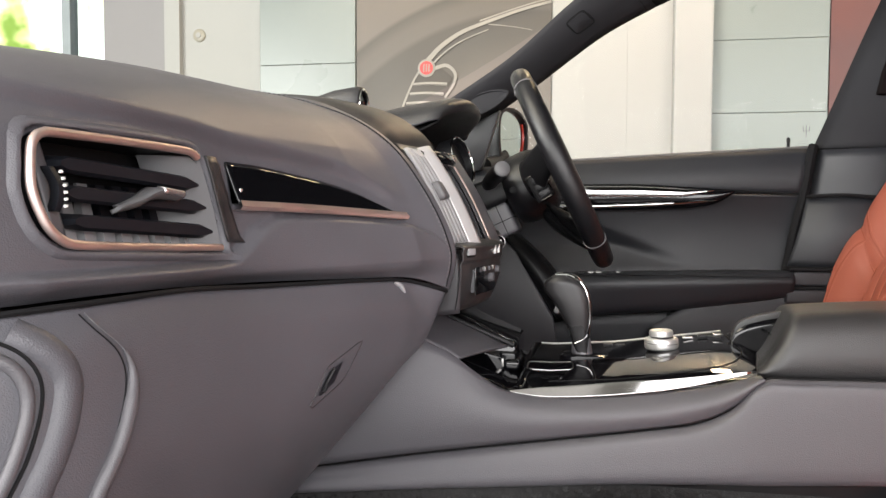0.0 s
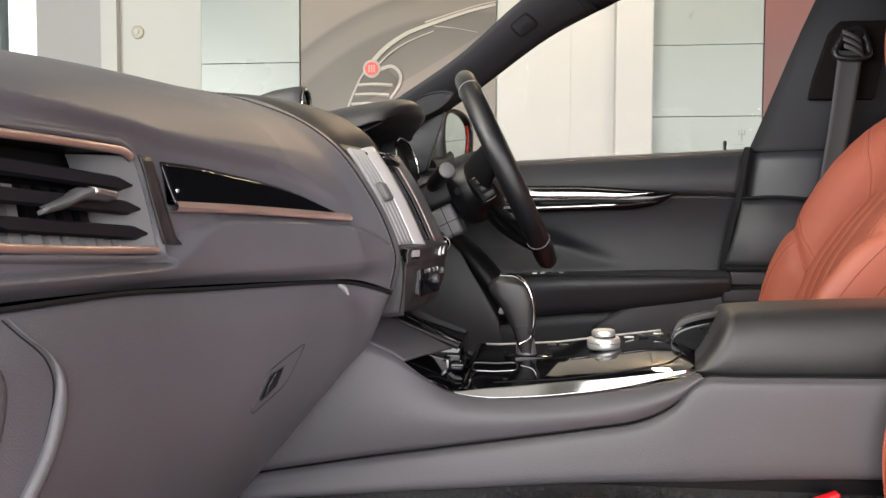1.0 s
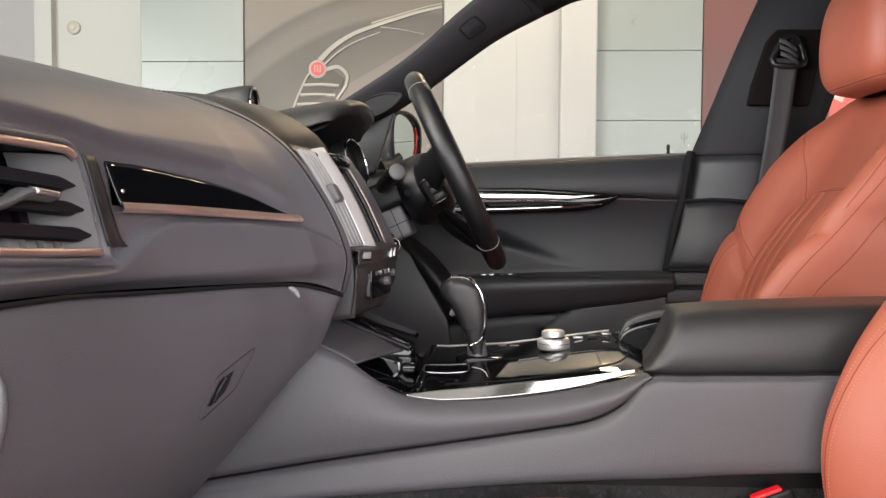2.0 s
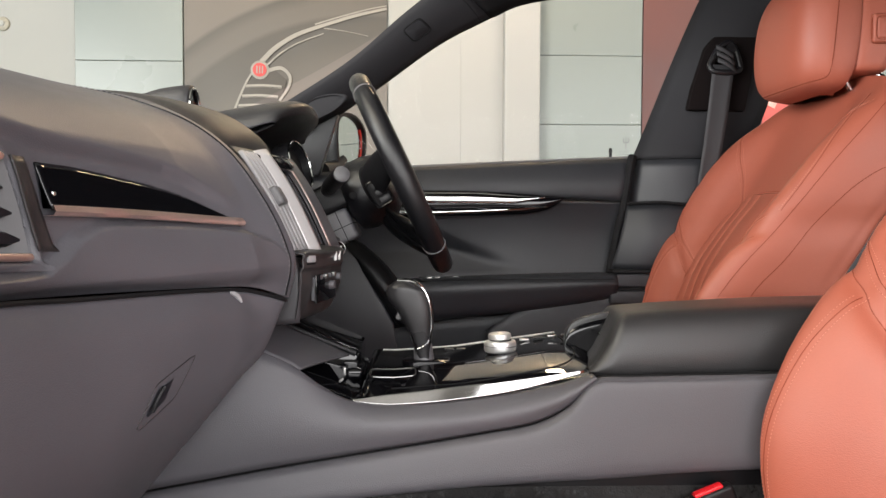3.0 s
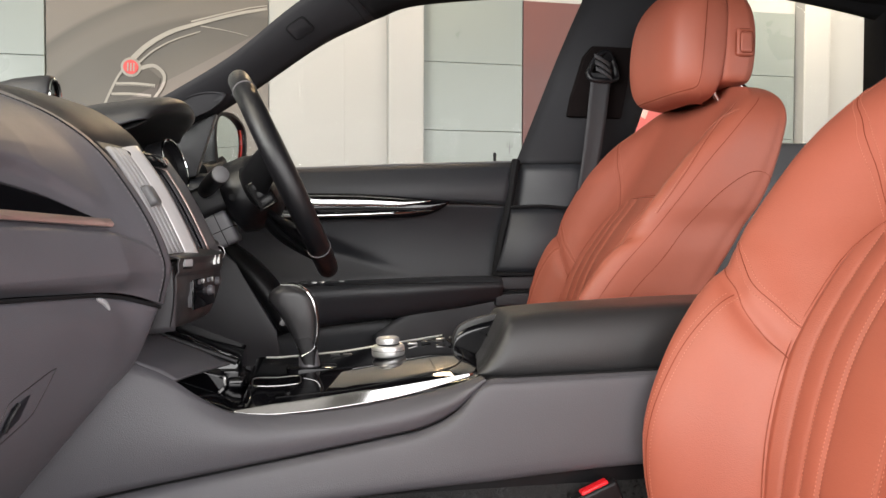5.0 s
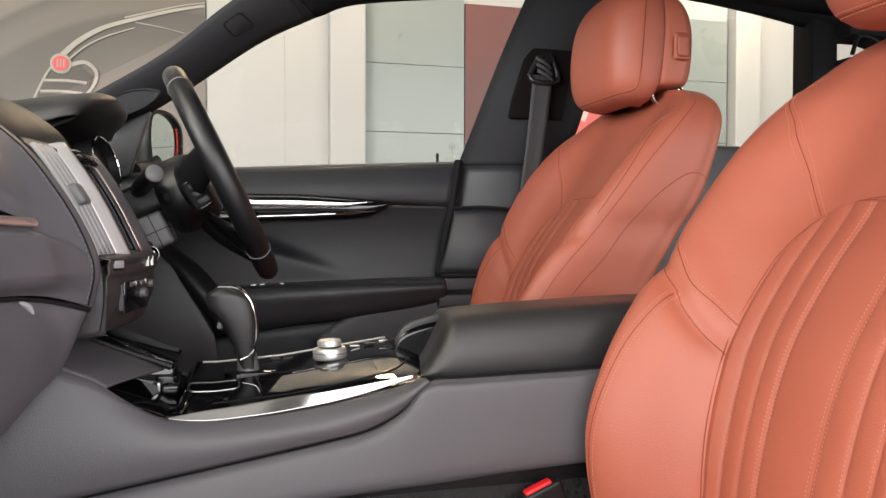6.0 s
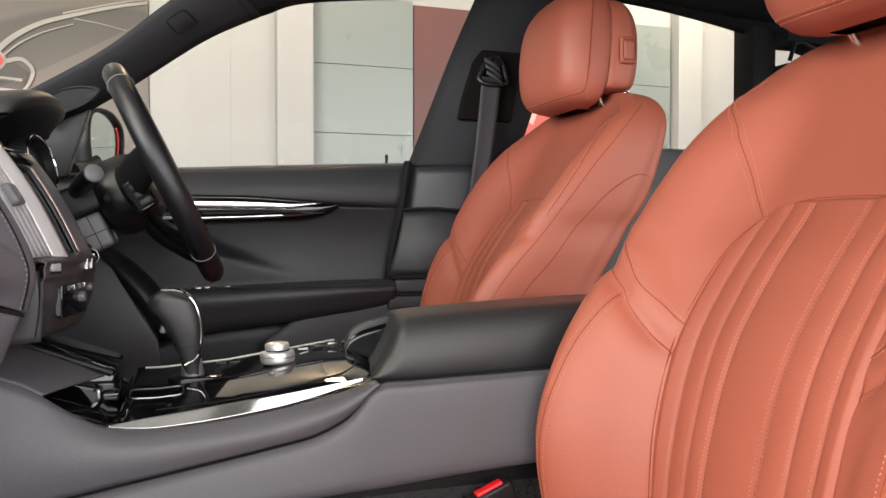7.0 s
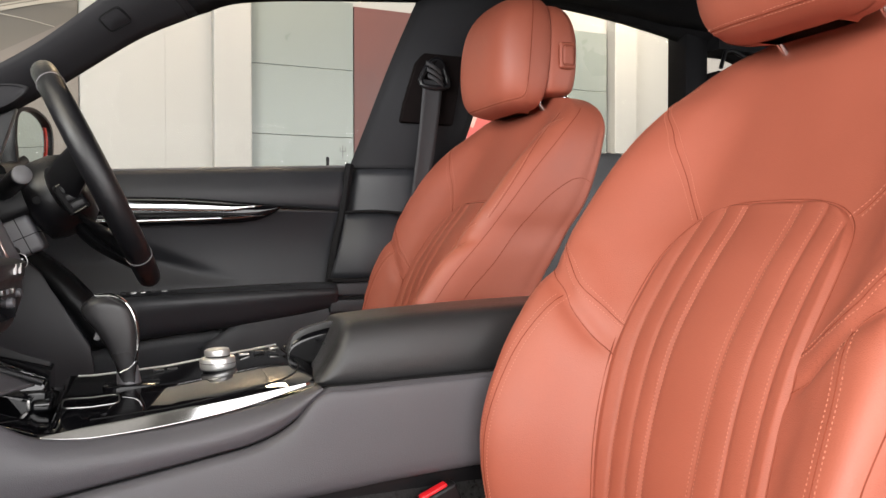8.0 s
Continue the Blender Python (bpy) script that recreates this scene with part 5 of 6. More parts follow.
def build_seat(label):
    seat = thing("car_seat_unit", label, "car seat", "front seats")
    zs = np.concatenate([np.linspace(0.50, 0.80, 18)[:-1], np.linspace(0.80, 1.02, 56)[:-1], np.linspace(1.02, 1.13, 16)[:-1], np.linspace(1.13, 1.239, 22)])
    us = np.concatenate([np.linspace(-12, 12, 193)[:-1]])
    G = [[skin(u, z, 0.00001) for u in us] for z in zs]
    part("backrest", sheet(G, close_v=True, caps=True), "orange", seat, "orange leather backrest with raised bolsters", sharp=80)
    # fluted insert
    rows = []
    levels = list(np.linspace(0.53, ARCH_Z, 28)[:-1]) + [ARCH_Z + (ARCH_TOP - ARCH_Z) * math.sin(w) ** (2 / ARCH_N) for w in np.linspace(0, math.pi / 2, 34)]
    for z in levels:
        row = []
        for q in np.linspace(-1, 1, 161):
            hw = insert_half(z, q > 0)
            y = q * hw
            rim = max(0.0, min(1.0, (hw - abs(y)) / 0.007, (ARCH_TOP + 0.0005 - z) / 0.006))
            fy = y * ARCH_W / insert_wide(z, y > 0)
            k = int(np.clip(np.searchsorted(FLUTES, fy) - 1, 0, 6))
            s = (fy - FLUTES[k]) / (FLUTES[k + 1] - FLUTES[k])
            bump = max(0.0, 1 - (2 * s - 1) ** 2) ** 0.45
            row.append(seat_yz(y, z, -0.003 + 0.004 * rim ** 0.5 + 0.0042 * bump * rim))
        rows.append(row)
    part("insert_panel", sheet(rows), "orange_dark", seat, "fluted orange leather insert", sharp=85)
    for y in FLUTES[1:-1]:
        ztop = ARCH_Z + (ARCH_TOP - ARCH_Z) * (1 - (abs(y) / ARCH_W) ** ARCH_N) ** (1 / ARCH_N) - 0.004
        for k in ((-0.0035, 0.0035) if abs(y) < 0.04 else (0.003 * (1 if y < 0 else -1),)):
            part("stitching", stitches([seat_yz(y * insert_wide(z, y > 0) / ARCH_W + k, z, 0.0043) for z in np.linspace(0.55, ztop, 60)], 0.0027, 0.0017, 0.00048), "thread", seat)
    turn = np.linspace(0, math.pi, 61)
    arch = [(insert_wide(z) + 0.001, z) for z in np.linspace(0.55, ARCH_Z, 30)[:-1]]
    arch += [((ARCH_W + 0.001) * math.copysign(abs(math.cos(w)) ** (2 / ARCH_N), math.cos(w)), ARCH_Z + (ARCH_TOP + 0.001 - ARCH_Z) * math.sin(w) ** (2 / ARCH_N)) for w in turn]
    arch += [(-insert_wide(z, False) - 0.001, z) for z in np.linspace(ARCH_Z, 0.55, 30)[1:]]
    part("piped_seam", tube([seat_yz(y, z, 0.0001) for y, z in arch], 0.0006, 6), "seam", seat)
    # seams of both sides
    for s in (-1, 1):
        def line(pts, n, off, du=0.0):
            return [skin(s * (a + du), b, off) for a, b, _ in cr([(a, b, 0) for a, b in pts], n)]
        def sewn(pts, n, gaps, r=0.0006):
            part("seam", tube(line(pts, n, 0.0001), r, 6), "seam", seat)
            for g in gaps:
                part("stitching", stitches(line(pts, n, 0.0006, g), 0.0027, 0.0017, 0.00048), "thread", seat)
        sewn([(1.85, 1.005), (2.5, 1.037), (3.1, 1.071), (3.6, 1.101), (4.1, 1.127), (5.0, 1.153), (6.0, 1.170)], 40, (-0.16, 0.16))
        sewn([(2.05, 0.876), (2.7, 0.888), (3.4, 0.909), (4.0, 0.930), (4.6, 0.953), (5.3, 0.975)], 30, (-0.15, 0.15) if s else ())
        part("seam", tube(line([(2.05, 0.840), (2.6, 0.853), (3.1, 0.868), (3.7, 0.897), (4.2, 0.921), (4.9, 0.938), (5.5, 0.944)], 30, 0.0001), 0.0007, 6), "seam", seat)
        sewn([(4.15, 0.915), (4.35, 0.890), (4.55, 0.860), (4.7, 0.814), (4.82, 0.76), (4.95, 0.70), (5.0, 0.64), (5.0, 0.55)], 40, (-0.16, 0.16))
        sewn([(5.1, 1.185), (5.5, 1.13), (5.85, 1.08), (5.95, 1.03), (5.95, 0.985)], 24, (-0.12,))
        sewn([(7.6, 1.195), (7.0, 1.151), (6.6, 1.08), (6.45, 1.0), (6.35, 0.93), (6.25, 0.86), (6.1, 0.80), (6.0, 0.70)], 40, ())
        part("seam", tube(line([(10.0, 1.04), (9.1, 1.057), (8.2, 1.055), (7.6, 1.02), (7.4, 0.96), (7.35, 0.90), (7.1, 0.84), (7.0, 0.74)], 36, 0.0001), 0.0006, 6), "seam", seat)
    # headrest: front pad and rear shell
    def ring(levels, front, back, corner):
        out = []
        for z, w, xf, xb in levels:
            c = [(0, xf), (0.5, xf + 0.003), (0.80, xf + corner * 0.35), (0.97, xf + corner), (1.0, (xf + xb) / 2 + 0.01), (0.985, xb - 0.012), (0.90, xb), (0.5, xb + back), (0, xb + back)]
            r = c + [(-a, b) for a, b in reversed(c[1:-1])]
            r.append(r[0])
            out.append(cr([(b, a * w, z) for a, b in r], 65)[:-1])
        g = np.array(out)
        return np.array([cr(g[:, j], 44) for j in range(64)]).transpose(1, 0, 2)
    pad = ring(((1.210, 0.055, 0.722, 0.750), (1.214, 0.088, 0.700, 0.760), (1.227, 0.111, 0.680, 0.766), (1.257, 0.124, 0.669, 0.772), (1.31, 0.128, 0.666, 0.778), (1.37, 0.125, 0.672, 0.782), (1.41, 0.114, 0.685, 0.782), (1.437, 0.090, 0.706, 0.776), (1.448, 0.05, 0.728, 0.765)), 0, 0.004, 0.045)
    hr = part("headrest", sheet(pad, close_v=True, caps=True), "orange", seat, "orange leather headrest pad", sharp=80)
    shell = ring(((1.240, 0.075, 0.766, 0.810), (1.243, 0.105, 0.764, 0.825), (1.254, 0.121, 0.764, 0.834), (1.30, 0.126, 0.766, 0.840), (1.36, 0.124, 0.769, 0.840), (1.40, 0.114, 0.772, 0.832), (1.425, 0.092, 0.774, 0.819), (1.434, 0.05, 0.776, 0.804)), 0, 0.006, 0.010)
    part("headrest_shell", sheet(shell, close_v=True, caps=True), "orange", seat, "orange leather headrest rear shell", sharp=80)
    def pad_line(s, shift, off):
        """A line on the headrest pad: down its side, then forward along its lower edge."""
        out = []
        for gi, gj, _ in cr([(40, 15, 0), (34, 15.2, 0), (27, 15.2, 0), (20, 15, 0), (15.5, 14, 0), (12.5, 12, 0), (11, 9, 0), (10, 5, 0), (9.6, 0, 0)], 70):
            gi += shift
            gj = gj if s > 0 else -gj
            a, q = int(gi), math.floor(gj)
            fa, fq = gi - a, gj - q
            p = (pad[a][q % 64] * (1 - fa) + pad[a + 1][q % 64] * fa) * (1 - fq) + (pad[a][(q + 1) % 64] * (1 - fa) + pad[a + 1][(q + 1) % 64] * fa) * fq
            n = np.array((p[0] - 0.735, p[1] * 0.6, (p[2] - 1.30) * 0.5))
            out.append(p + n / np.linalg.norm(n) * off)
        return out
    for s in (-1, 1):
        part("seam", tube(pad_line(s, 0, 0.0003), 0.0008, 6), "seam", hr)
        for d in (-0.7, 0.7):
            part("stitching", stitches(pad_line(s, d, 0.0006)[34:], 0.0032, 0.0018, 0.0005), "thread", hr)
    hb = part("headrest_button", join(rbox((0.811, 0.1270, 1.318), (0.036, 0.012, 0.052), 0.0055, seg=3), rbox((0.811, 0.1310, 1.318), (0.024, 0.009, 0.038), 0.0042, seg=3)), "orange", seat, "leather-covered headrest button")
    part("button_seam", tube([(0.811 + 0.0135 * math.copysign(abs(math.cos(w)) ** 0.45, math.cos(w)), 0.1332, 1.318 + 0.0205 * math.copysign(abs(math.sin(w)) ** 0.45, math.sin(w))) for w in np.linspace(0, 2 * math.pi, 49)[:-1]], 0.0009, 6, close=True), "seam", hb)
    part("button_seam", tube([(0.811 + 0.0185 * math.copysign(abs(math.cos(w)) ** 0.45, math.cos(w)), 0.1275, 1.318 + 0.0265 * math.copysign(abs(math.sin(w)) ** 0.45, math.sin(w))) for w in np.linspace(0, 2 * math.pi, 49)[:-1]], 0.0010, 6, close=True), "seam", hb)
    for s in (-1, 1):
        post = part("headrest_post", tube([(0.775, s * 0.072, 1.240), (0.785, s * 0.072, 1.222), (0.806, s * 0.072, 1.200)], 0.0050, 12), "chrome", seat, "chrome headrest post")
        hoop = part("headrest_rear_post", tube(cr([(0.812, s * 0.072, 1.262), (0.833, s * 0.072, 1.247), (0.851, s * 0.072, 1.236), (0.860, s * 0.072, 1.217), (0.858, s * 0.072, 1.18), (0.845, s * 0.072, 1.14)], 24), 0.0078, 12), "chrome", seat, "bent chrome rear post")
        part("collar", lathe([(0.012, 0), (0.012, 0.006), (0.008, 0.009)], (0.858, s * 0.072, 1.190), (0.2, 0, 1), 16), "plastic", hoop)
    cush = []
    for x, zt, w, b in ((-0.06, 0.575, 0.18, 0.01), (-0.045, 0.624, 0.205, 0.018), (0.0, 0.646, 0.212, 0.024), (0.07, 0.655, 0.214, 0.028), (0.14, 0.658, 0.214, 0.029), (0.22, 0.653, 0.214, 0.027), (0.34, 0.625, 0.214, 0.02), (0.56, 0.59, 0.21, 0.01)):
        cush.append([(x, -w, 0.47), (x, -w, 0.55), (x, -w + 0.005, zt), (x, -w + 0.04, zt + b), (x, -w + 0.09, zt + 0.2 * b), (x, -0.08, zt - 0.005), (x, 0.08, zt - 0.005), (x, w - 0.09, zt + 0.2 * b), (x, w - 0.04, zt + b), (x, w - 0.005, zt), (x, w, 0.55), (x, w, 0.47)])
    part("cushion", sheet(surface(cush, 40, 60), caps=True), "orange", seat, "orange leather seat cushion", sharp=80)
    part("seat_base", rbox((0.25, 0, 0.48), (0.50, 0.42, 0.05), 0.01), "plastic", seat, "black plastic seat base")
    return seat


seat = build_seat("orange leather bucket seat with fluted insert and stitched seams")
seat.location = (0, -0.415, 0)


def mirror_thing(ob, m):
    """A copy of a thing with all its parts, mirrored side to side, at the pose m."""
    made = {}
    for o in (ob, *ob.children_recursive):
        d = None
        if o.data:
            d = o.data.copy()
            d.transform(Matrix.Diagonal((1, -1, 1, 1)))
            d.flip_normals()
        made[o] = new(o.name.split(".")[0], d)
        made[o].parent = made.get(o.parent)
        for key in ("label", "category", "group", "kind"):
            if key in o:
                made[o][key] = o[key]
    made[ob].matrix_basis = m
    return made[ob]


seat2 = mirror_thing(seat, pose(0.045, 0.415, 0.031))
for unit, move in ((seat, (-0.002, 0.021, 0.006)), (seat2, (0.010, 0.0, -0.004))):
    for piece in unit.children:
        if piece.name.startswith("headrest"):
            piece.location = move
# the raised runner under the higher driver's seat
solo("seat_runner", rbox((0.30, 0.415, 0.478), (0.50, 0.40, 0.034), 0.006), "plastic", "black plastic runner under the driver's seat", "seat rail")

# ---- centre console ----
console = thing("centre_console", "grey leather centre console with black lacquer top", "centre console")
top_edge = [(-0.30, 0.90), (-0.20, 0.858), (-0.151, 0.838), (-0.119, 0.823), (-0.083, 0.797), (-0.048, 0.779), (0.008, 0.7735), (0.089, 0.779), (0.186, 0.794), (0.246, 0.810)]
seam_line = [(-0.42, 0.655), (-0.335, 0.667), (-0.240, 0.684), (-0.152, 0.700), (-0.06, 0.715), (0.022, 0.728), (0.12, 0.744), (0.175, 0.755), (0.214, 0.775), (0.246, 0.808)]
part("upper_bolster", strip([(x, -0.151, z) for x, z in top_edge], [(x, -0.165, z + 0.003) for x, z in seam_line], 80, 14, 0.012), "side", console, "grey leather console bolster", solid=0.004, sharp=80)
low_top = cr([(x, z - 0.002, 0) for x, z in seam_line[1:]] + [(0.30, 0.8095, 0), (0.5, 0.813, 0), (0.75, 0.82, 0)], 90)
rows = []
for k, (x, z, _) in enumerate(low_top):
    zb = float(np.interp(x, (-0.34, -0.114, 0.089, 0.372, 0.75), (0.638, 0.661, 0.680, 0.699, 0.71)))
    front = min(1.0, max(0.0, (x + 0.3355) / 0.012)) ** 0.5
    rows.append([(x, -0.160 - 0.006 * front, z), (x, -0.166 - 0.006 * front, z - 0.004), (x, -0.168 - 0.007 * front, z - 0.010), (x, -0.170 - 0.008 * front, (z + zb) / 2), (x, -0.171 - 0.008 * front, zb + 0.006), (x, -0.166, zb)])
part("side_panel", sheet(surface(rows[::3] + [rows[-1]], 90, 20)), "side", console, "grey leather console side panel", solid=0.004, sharp=80)
part("shadow_gap", tube([(x, -0.1635, z + 0.0005) for x, z, _ in low_top], 0.0022, 6), "dark", console)
part("panel_end", tube([(-0.335, -0.166, z) for z in np.linspace(0.640, 0.668, 8)], 0.006, 10), "side", console)
lid_keys = []
for x, zb, zt, w in ((0.2460, 0.809, 0.814, 0.132), (0.2545, 0.808, 0.825, 0.136), (0.265, 0.808, 0.842, 0.137), (0.274, 0.808, 0.858, 0.138), (0.2815, 0.8085, 0.871, 0.138), (0.289, 0.8085, 0.878, 0.138), (0.302, 0.809, 0.880, 0.138), (0.34, 0.810, 0.8825, 0.138), (0.42, 0.812, 0.886, 0.138), (0.55, 0.816, 0.892, 0.138), (0.72, 0.82, 0.896, 0.136)):
    shear = 0.20 * max(0.0, (0.42 - x) / 0.17)
    lid_keys.append([(x + shear * (y + w), y, z) for y, z in ((-w + 0.006, zb - 0.004), (-w - 0.001, zb + 0.001), (-w - 0.002, zb + 0.35 * (zt - zb)), (-w + 0.006, zb + 0.75 * (zt - zb)), (-w + 0.020, zt - 0.003), (-w + 0.05, zt + 0.001), (0, zt - 0.003), (w - 0.06, zt - 0.010), (w - 0.02, zt - 0.020), (w, zb + 0.3 * (zt - zb)), (w - 0.004, zb + 0.004), (w - 0.014, zb))])
lid = part("armrest_lid", sheet(surface(lid_keys, 70, 60), caps=True), "lid", console, "padded black leather armrest lid", sharp=70)
# Dark tube paints the shadow line under the armrest lid.
part("lid_gap", tube([(x, -0.1365, z) for x, z in ((0.246, 0.8045), (0.34, 0.806), (0.42, 0.808), (0.55, 0.812), (0.72, 0.816))], 0.0030, 6), "dark", console)
tongue_keys = []
for x, zt in ((0.2405, 0.826), (0.2425, 0.838), (0.247, 0.848), (0.256, 0.8555), (0.272, 0.8615), (0.296, 0.8670), (0.335, 0.8735)):
    tongue_keys.append([(x, 0.0, 0.800), (x, 0.0, zt - 0.006), (x + 0.001, 0.003, zt - 0.001), (x + 0.002, 0.010, zt), (x + 0.010, 0.06, zt - 0.006), (x + 0.022, 0.11, zt - 0.014), (x + 0.028, 0.126, zt - 0.024), (x + 0.028, 0.128, 0.800)])
TG = surface(tongue_keys, 30, 40)
part("lid_tongue", sheet(TG, caps=True), "lid", console, "curved black leather tongue before the lid", sharp=60)
part("tongue_side", sheet([[(x, -0.0015, 0.800 + (zt - 0.808) * s) for s in np.linspace(0, 1, 6)] for x, zt, _ in cr([(x, zt, 0) for x, zt in ((0.2408, 0.826), (0.2425, 0.838), (0.247, 0.848), (0.256, 0.8555), (0.272, 0.8615), (0.296, 0.8670), (0.335, 0.8735))], 24)]), "piano", console, "glossy black side of the tongue", solid=0.001)
part("lid_latch", tube([(0.284, -0.020, 0.842), (0.292, -0.045, 0.834), (0.297, -0.060, 0.830), (0.298, -0.062, 0.824)], [0.0012, 0.0018, 0.0026, 0.0020], 10), "chrome", console, "chrome lid latch")


def lac(x, y):
    """Height of the lacquered top."""
    z = float(np.interp(x, (-0.16, -0.11, -0.05, 0.0, 0.09, 0.25), (0.826, 0.808, 0.785, 0.784, 0.790, 0.812)))
    return z - 0.006 * (abs(y) / 0.145) ** 3


part("lacquer_panel", sheet([[(x, y, lac(x, y)) for y in np.linspace(-0.1475, 0.1475, 24)] for x in np.linspace(-0.16, 0.262, 40)]), "piano", console, "black lacquer console top", solid=0.004, offset=-1)


def ease(v):
    v = min(1.0, max(0.0, v))
    return v * v * (3 - 2 * v)


def cover(x, y):
    """Height of the sliding cover, rolled down towards its near edge and its ends."""
    roll = min(1.0, max(0.0, (y + 0.134) / 0.095))
    near = 0.5 * roll + 0.5 * roll * (2 - roll)
    ends = ease((x + 0.044) / 0.012)
    return lac(x, 0) - 0.004 + 0.0175 * near * ends - 0.009 * max(0.0, (x - 0.195) / 0.067) ** 2


CX, CY = np.linspace(-0.044, 0.262, 60), np.concatenate([np.linspace(-0.134, -0.05, 18), np.linspace(-0.045, 0.108, 12)])
plateau = part("sliding_cover", sheet([[(x, y, cover(x, y)) for y in CY] for x in CX]), "piano", console, "crowned black lacquer sliding cover", sharp=80)
seam = cr([(0.250, 0.090, 0), (0.2505, 0.03, 0), (0.249, -0.02, 0), (0.240, -0.065, 0), (0.222, -0.092, 0), (0.195, -0.104, 0), (0.15, -0.109, 0), (0.08, -0.112, 0), (0.0, -0.113, 0)], 60)
part("cover_seam", tube([(x, y, cover(x, y) + 0.0001) for x, y, _ in seam], 0.0011, 6), "dark", plateau, "dark joint round the cover")
tray = [(0.000 + 0.030 * math.copysign(abs(math.cos(w)) ** 0.3, math.cos(w)), -0.062 + 0.016 * math.copysign(abs(math.sin(w)) ** 0.4, math.sin(w))) for w in np.linspace(0, 2 * math.pi, 49)[:-1]]
part("tray_rim", tube([(x, y, cover(x, y) + 0.0002) for x, y in tray], 0.0009, 6, close=True), "satin_dark", plateau, "thin bright tray rim")
part("plate_edge", tube([(x, 0.104, lac(x, 0) + 0.013) for x in np.linspace(-0.02, 0.245, 20)], 0.0021, 6), "alu", plateau, "silver plate edge")
KC = Vector((0.150, 0.004, lac(0.15, 0) + 0.0145))
knob = part("rotary_knob", lathe([(0.0205, 0.0), (0.0220, 0.001), (0.0228, 0.003), (0.0228, 0.0125), (0.0215, 0.0148), (0.0185, 0.0152), (0.0142, 0.0154), (0.0142, 0.0172), (0.0160, 0.0180), (0.0163, 0.0225), (0.0155, 0.0250), (0.0138, 0.0260), (0.0125, 0.0250), (0.003, 0.0246)], KC, (-0.05, 0, 1), 48), "knob", console, "silver two-tier rotary knob")
part("knob_foot", lathe([(0.019, -0.006), (0.019, 0.001)], KC, (-0.05, 0, 1), 32), "plastic", knob)
part("knob_gap", tube([KC + Vector((math.cos(w) * 0.0146, math.sin(w) * 0.0146, 0.0164)) for w in np.linspace(0, 2 * math.pi, 41)[:-1]], 0.0011, 6, close=True), "dark", knob)
part("knob_groove", tube([KC + Vector((math.cos(w) * 0.0229, math.sin(w) * 0.0229, 0.0085)) for w in np.linspace(0, 2 * math.pi, 41)[:-1]], 0.0005, 6, close=True), "grey", knob)
for k in range(4):
    part("console_button", rbox((0.192 + 0.021 * k, 0.062, lac(0.2 + 0.021 * k, 0) + 0.0148), (0.014, 0.010, 0.003), 0.001), ("satin_dark", "plastic")[k % 2], console)
for k in range(3):
    part("console_button", rbox((0.080 + 0.018 * k, 0.070, lac(0.09, 0) + 0.0145), (0.013, 0.010, 0.003), 0.001), "plastic", console)
# chrome crescent on the near edge
lo = cr([(-0.047, 0.7795, 0), (-0.02, 0.7755, 0), (0.010, 0.7745, 0), (0.075, 0.7795, 0), (0.154, 0.7915, 0), (0.236, 0.8135, 0)], 50)
hi = cr([(-0.047, 0.7805, 0), (-0.01, 0.7850, 0), (0.021, 0.7880, 0), (0.075, 0.7945, 0), (0.154, 0.8045, 0), (0.236, 0.8160, 0)], 50)
rows = []
for k, (a, b) in enumerate(zip(lo, hi)):
    deep = (b[1] - a[1]) * (0.70 - 0.48 * k / 49)
    rows.append([(a[0] + (b[0] - a[0]) * s, -0.1525 + deep * s, a[1] + (b[1] - a[1]) * s) for s in np.linspace(0, 1, 10)])
part("chrome_blade", sheet(rows), "smoked_chrome", console, "polished chrome blade", solid=0.002, sharp=80)
# forward ramp and its edge
part("front_ramp", sheet(surface([[(-0.26, -0.148, 0.886), (-0.24, -0.10, 0.895), (-0.22, -0.03, 0.890)], [(-0.151, -0.1495, 0.838), (-0.148, -0.10, 0.846), (-0.143, -0.03, 0.852)], [(-0.128, -0.1495, 0.828), (-0.112, -0.10, 0.832), (-0.096, -0.03, 0.832)], [(-0.110, -0.1495, 0.817), (-0.088, -0.10, 0.817), (-0.060, -0.03, 0.814)]], 24, 14)), "side", console, "grey leather front ramp", solid=0.003)
part("ramp_edge", tube([(-0.22, -0.028, 0.889), (-0.143, -0.028, 0.853), (-0.099, -0.028, 0.8345), (-0.052, -0.028, 0.8155)], 0.0042, 8), "plastic", console, "black ramp edging")
part("ramp_far_side", prism([(-0.24, 0.889), (-0.143, 0.850), (-0.05, 0.812), (-0.05, 0.775), (-0.24, 0.78)], "y", -0.022, 0.14, 0.004), "piano", console)
part("lighter_box", rbox((-0.052, -0.030, 0.793), (0.022, 0.060, 0.014), 0.005, None, 3), "piano", console, "black front box")
part("lighter_tab", rbox((-0.0645, -0.058, 0.797), (0.004, 0.005, 0.011), 0.0015), "satin_dark", console)
part("console_core", prism([(-0.155, 0.5), (-0.158, 0.70), (-0.14, 0.765), (0.14, 0.765), (0.158, 0.70), (0.155, 0.5)], "x", -0.33, 0.75, 0.005), "plastic", console)

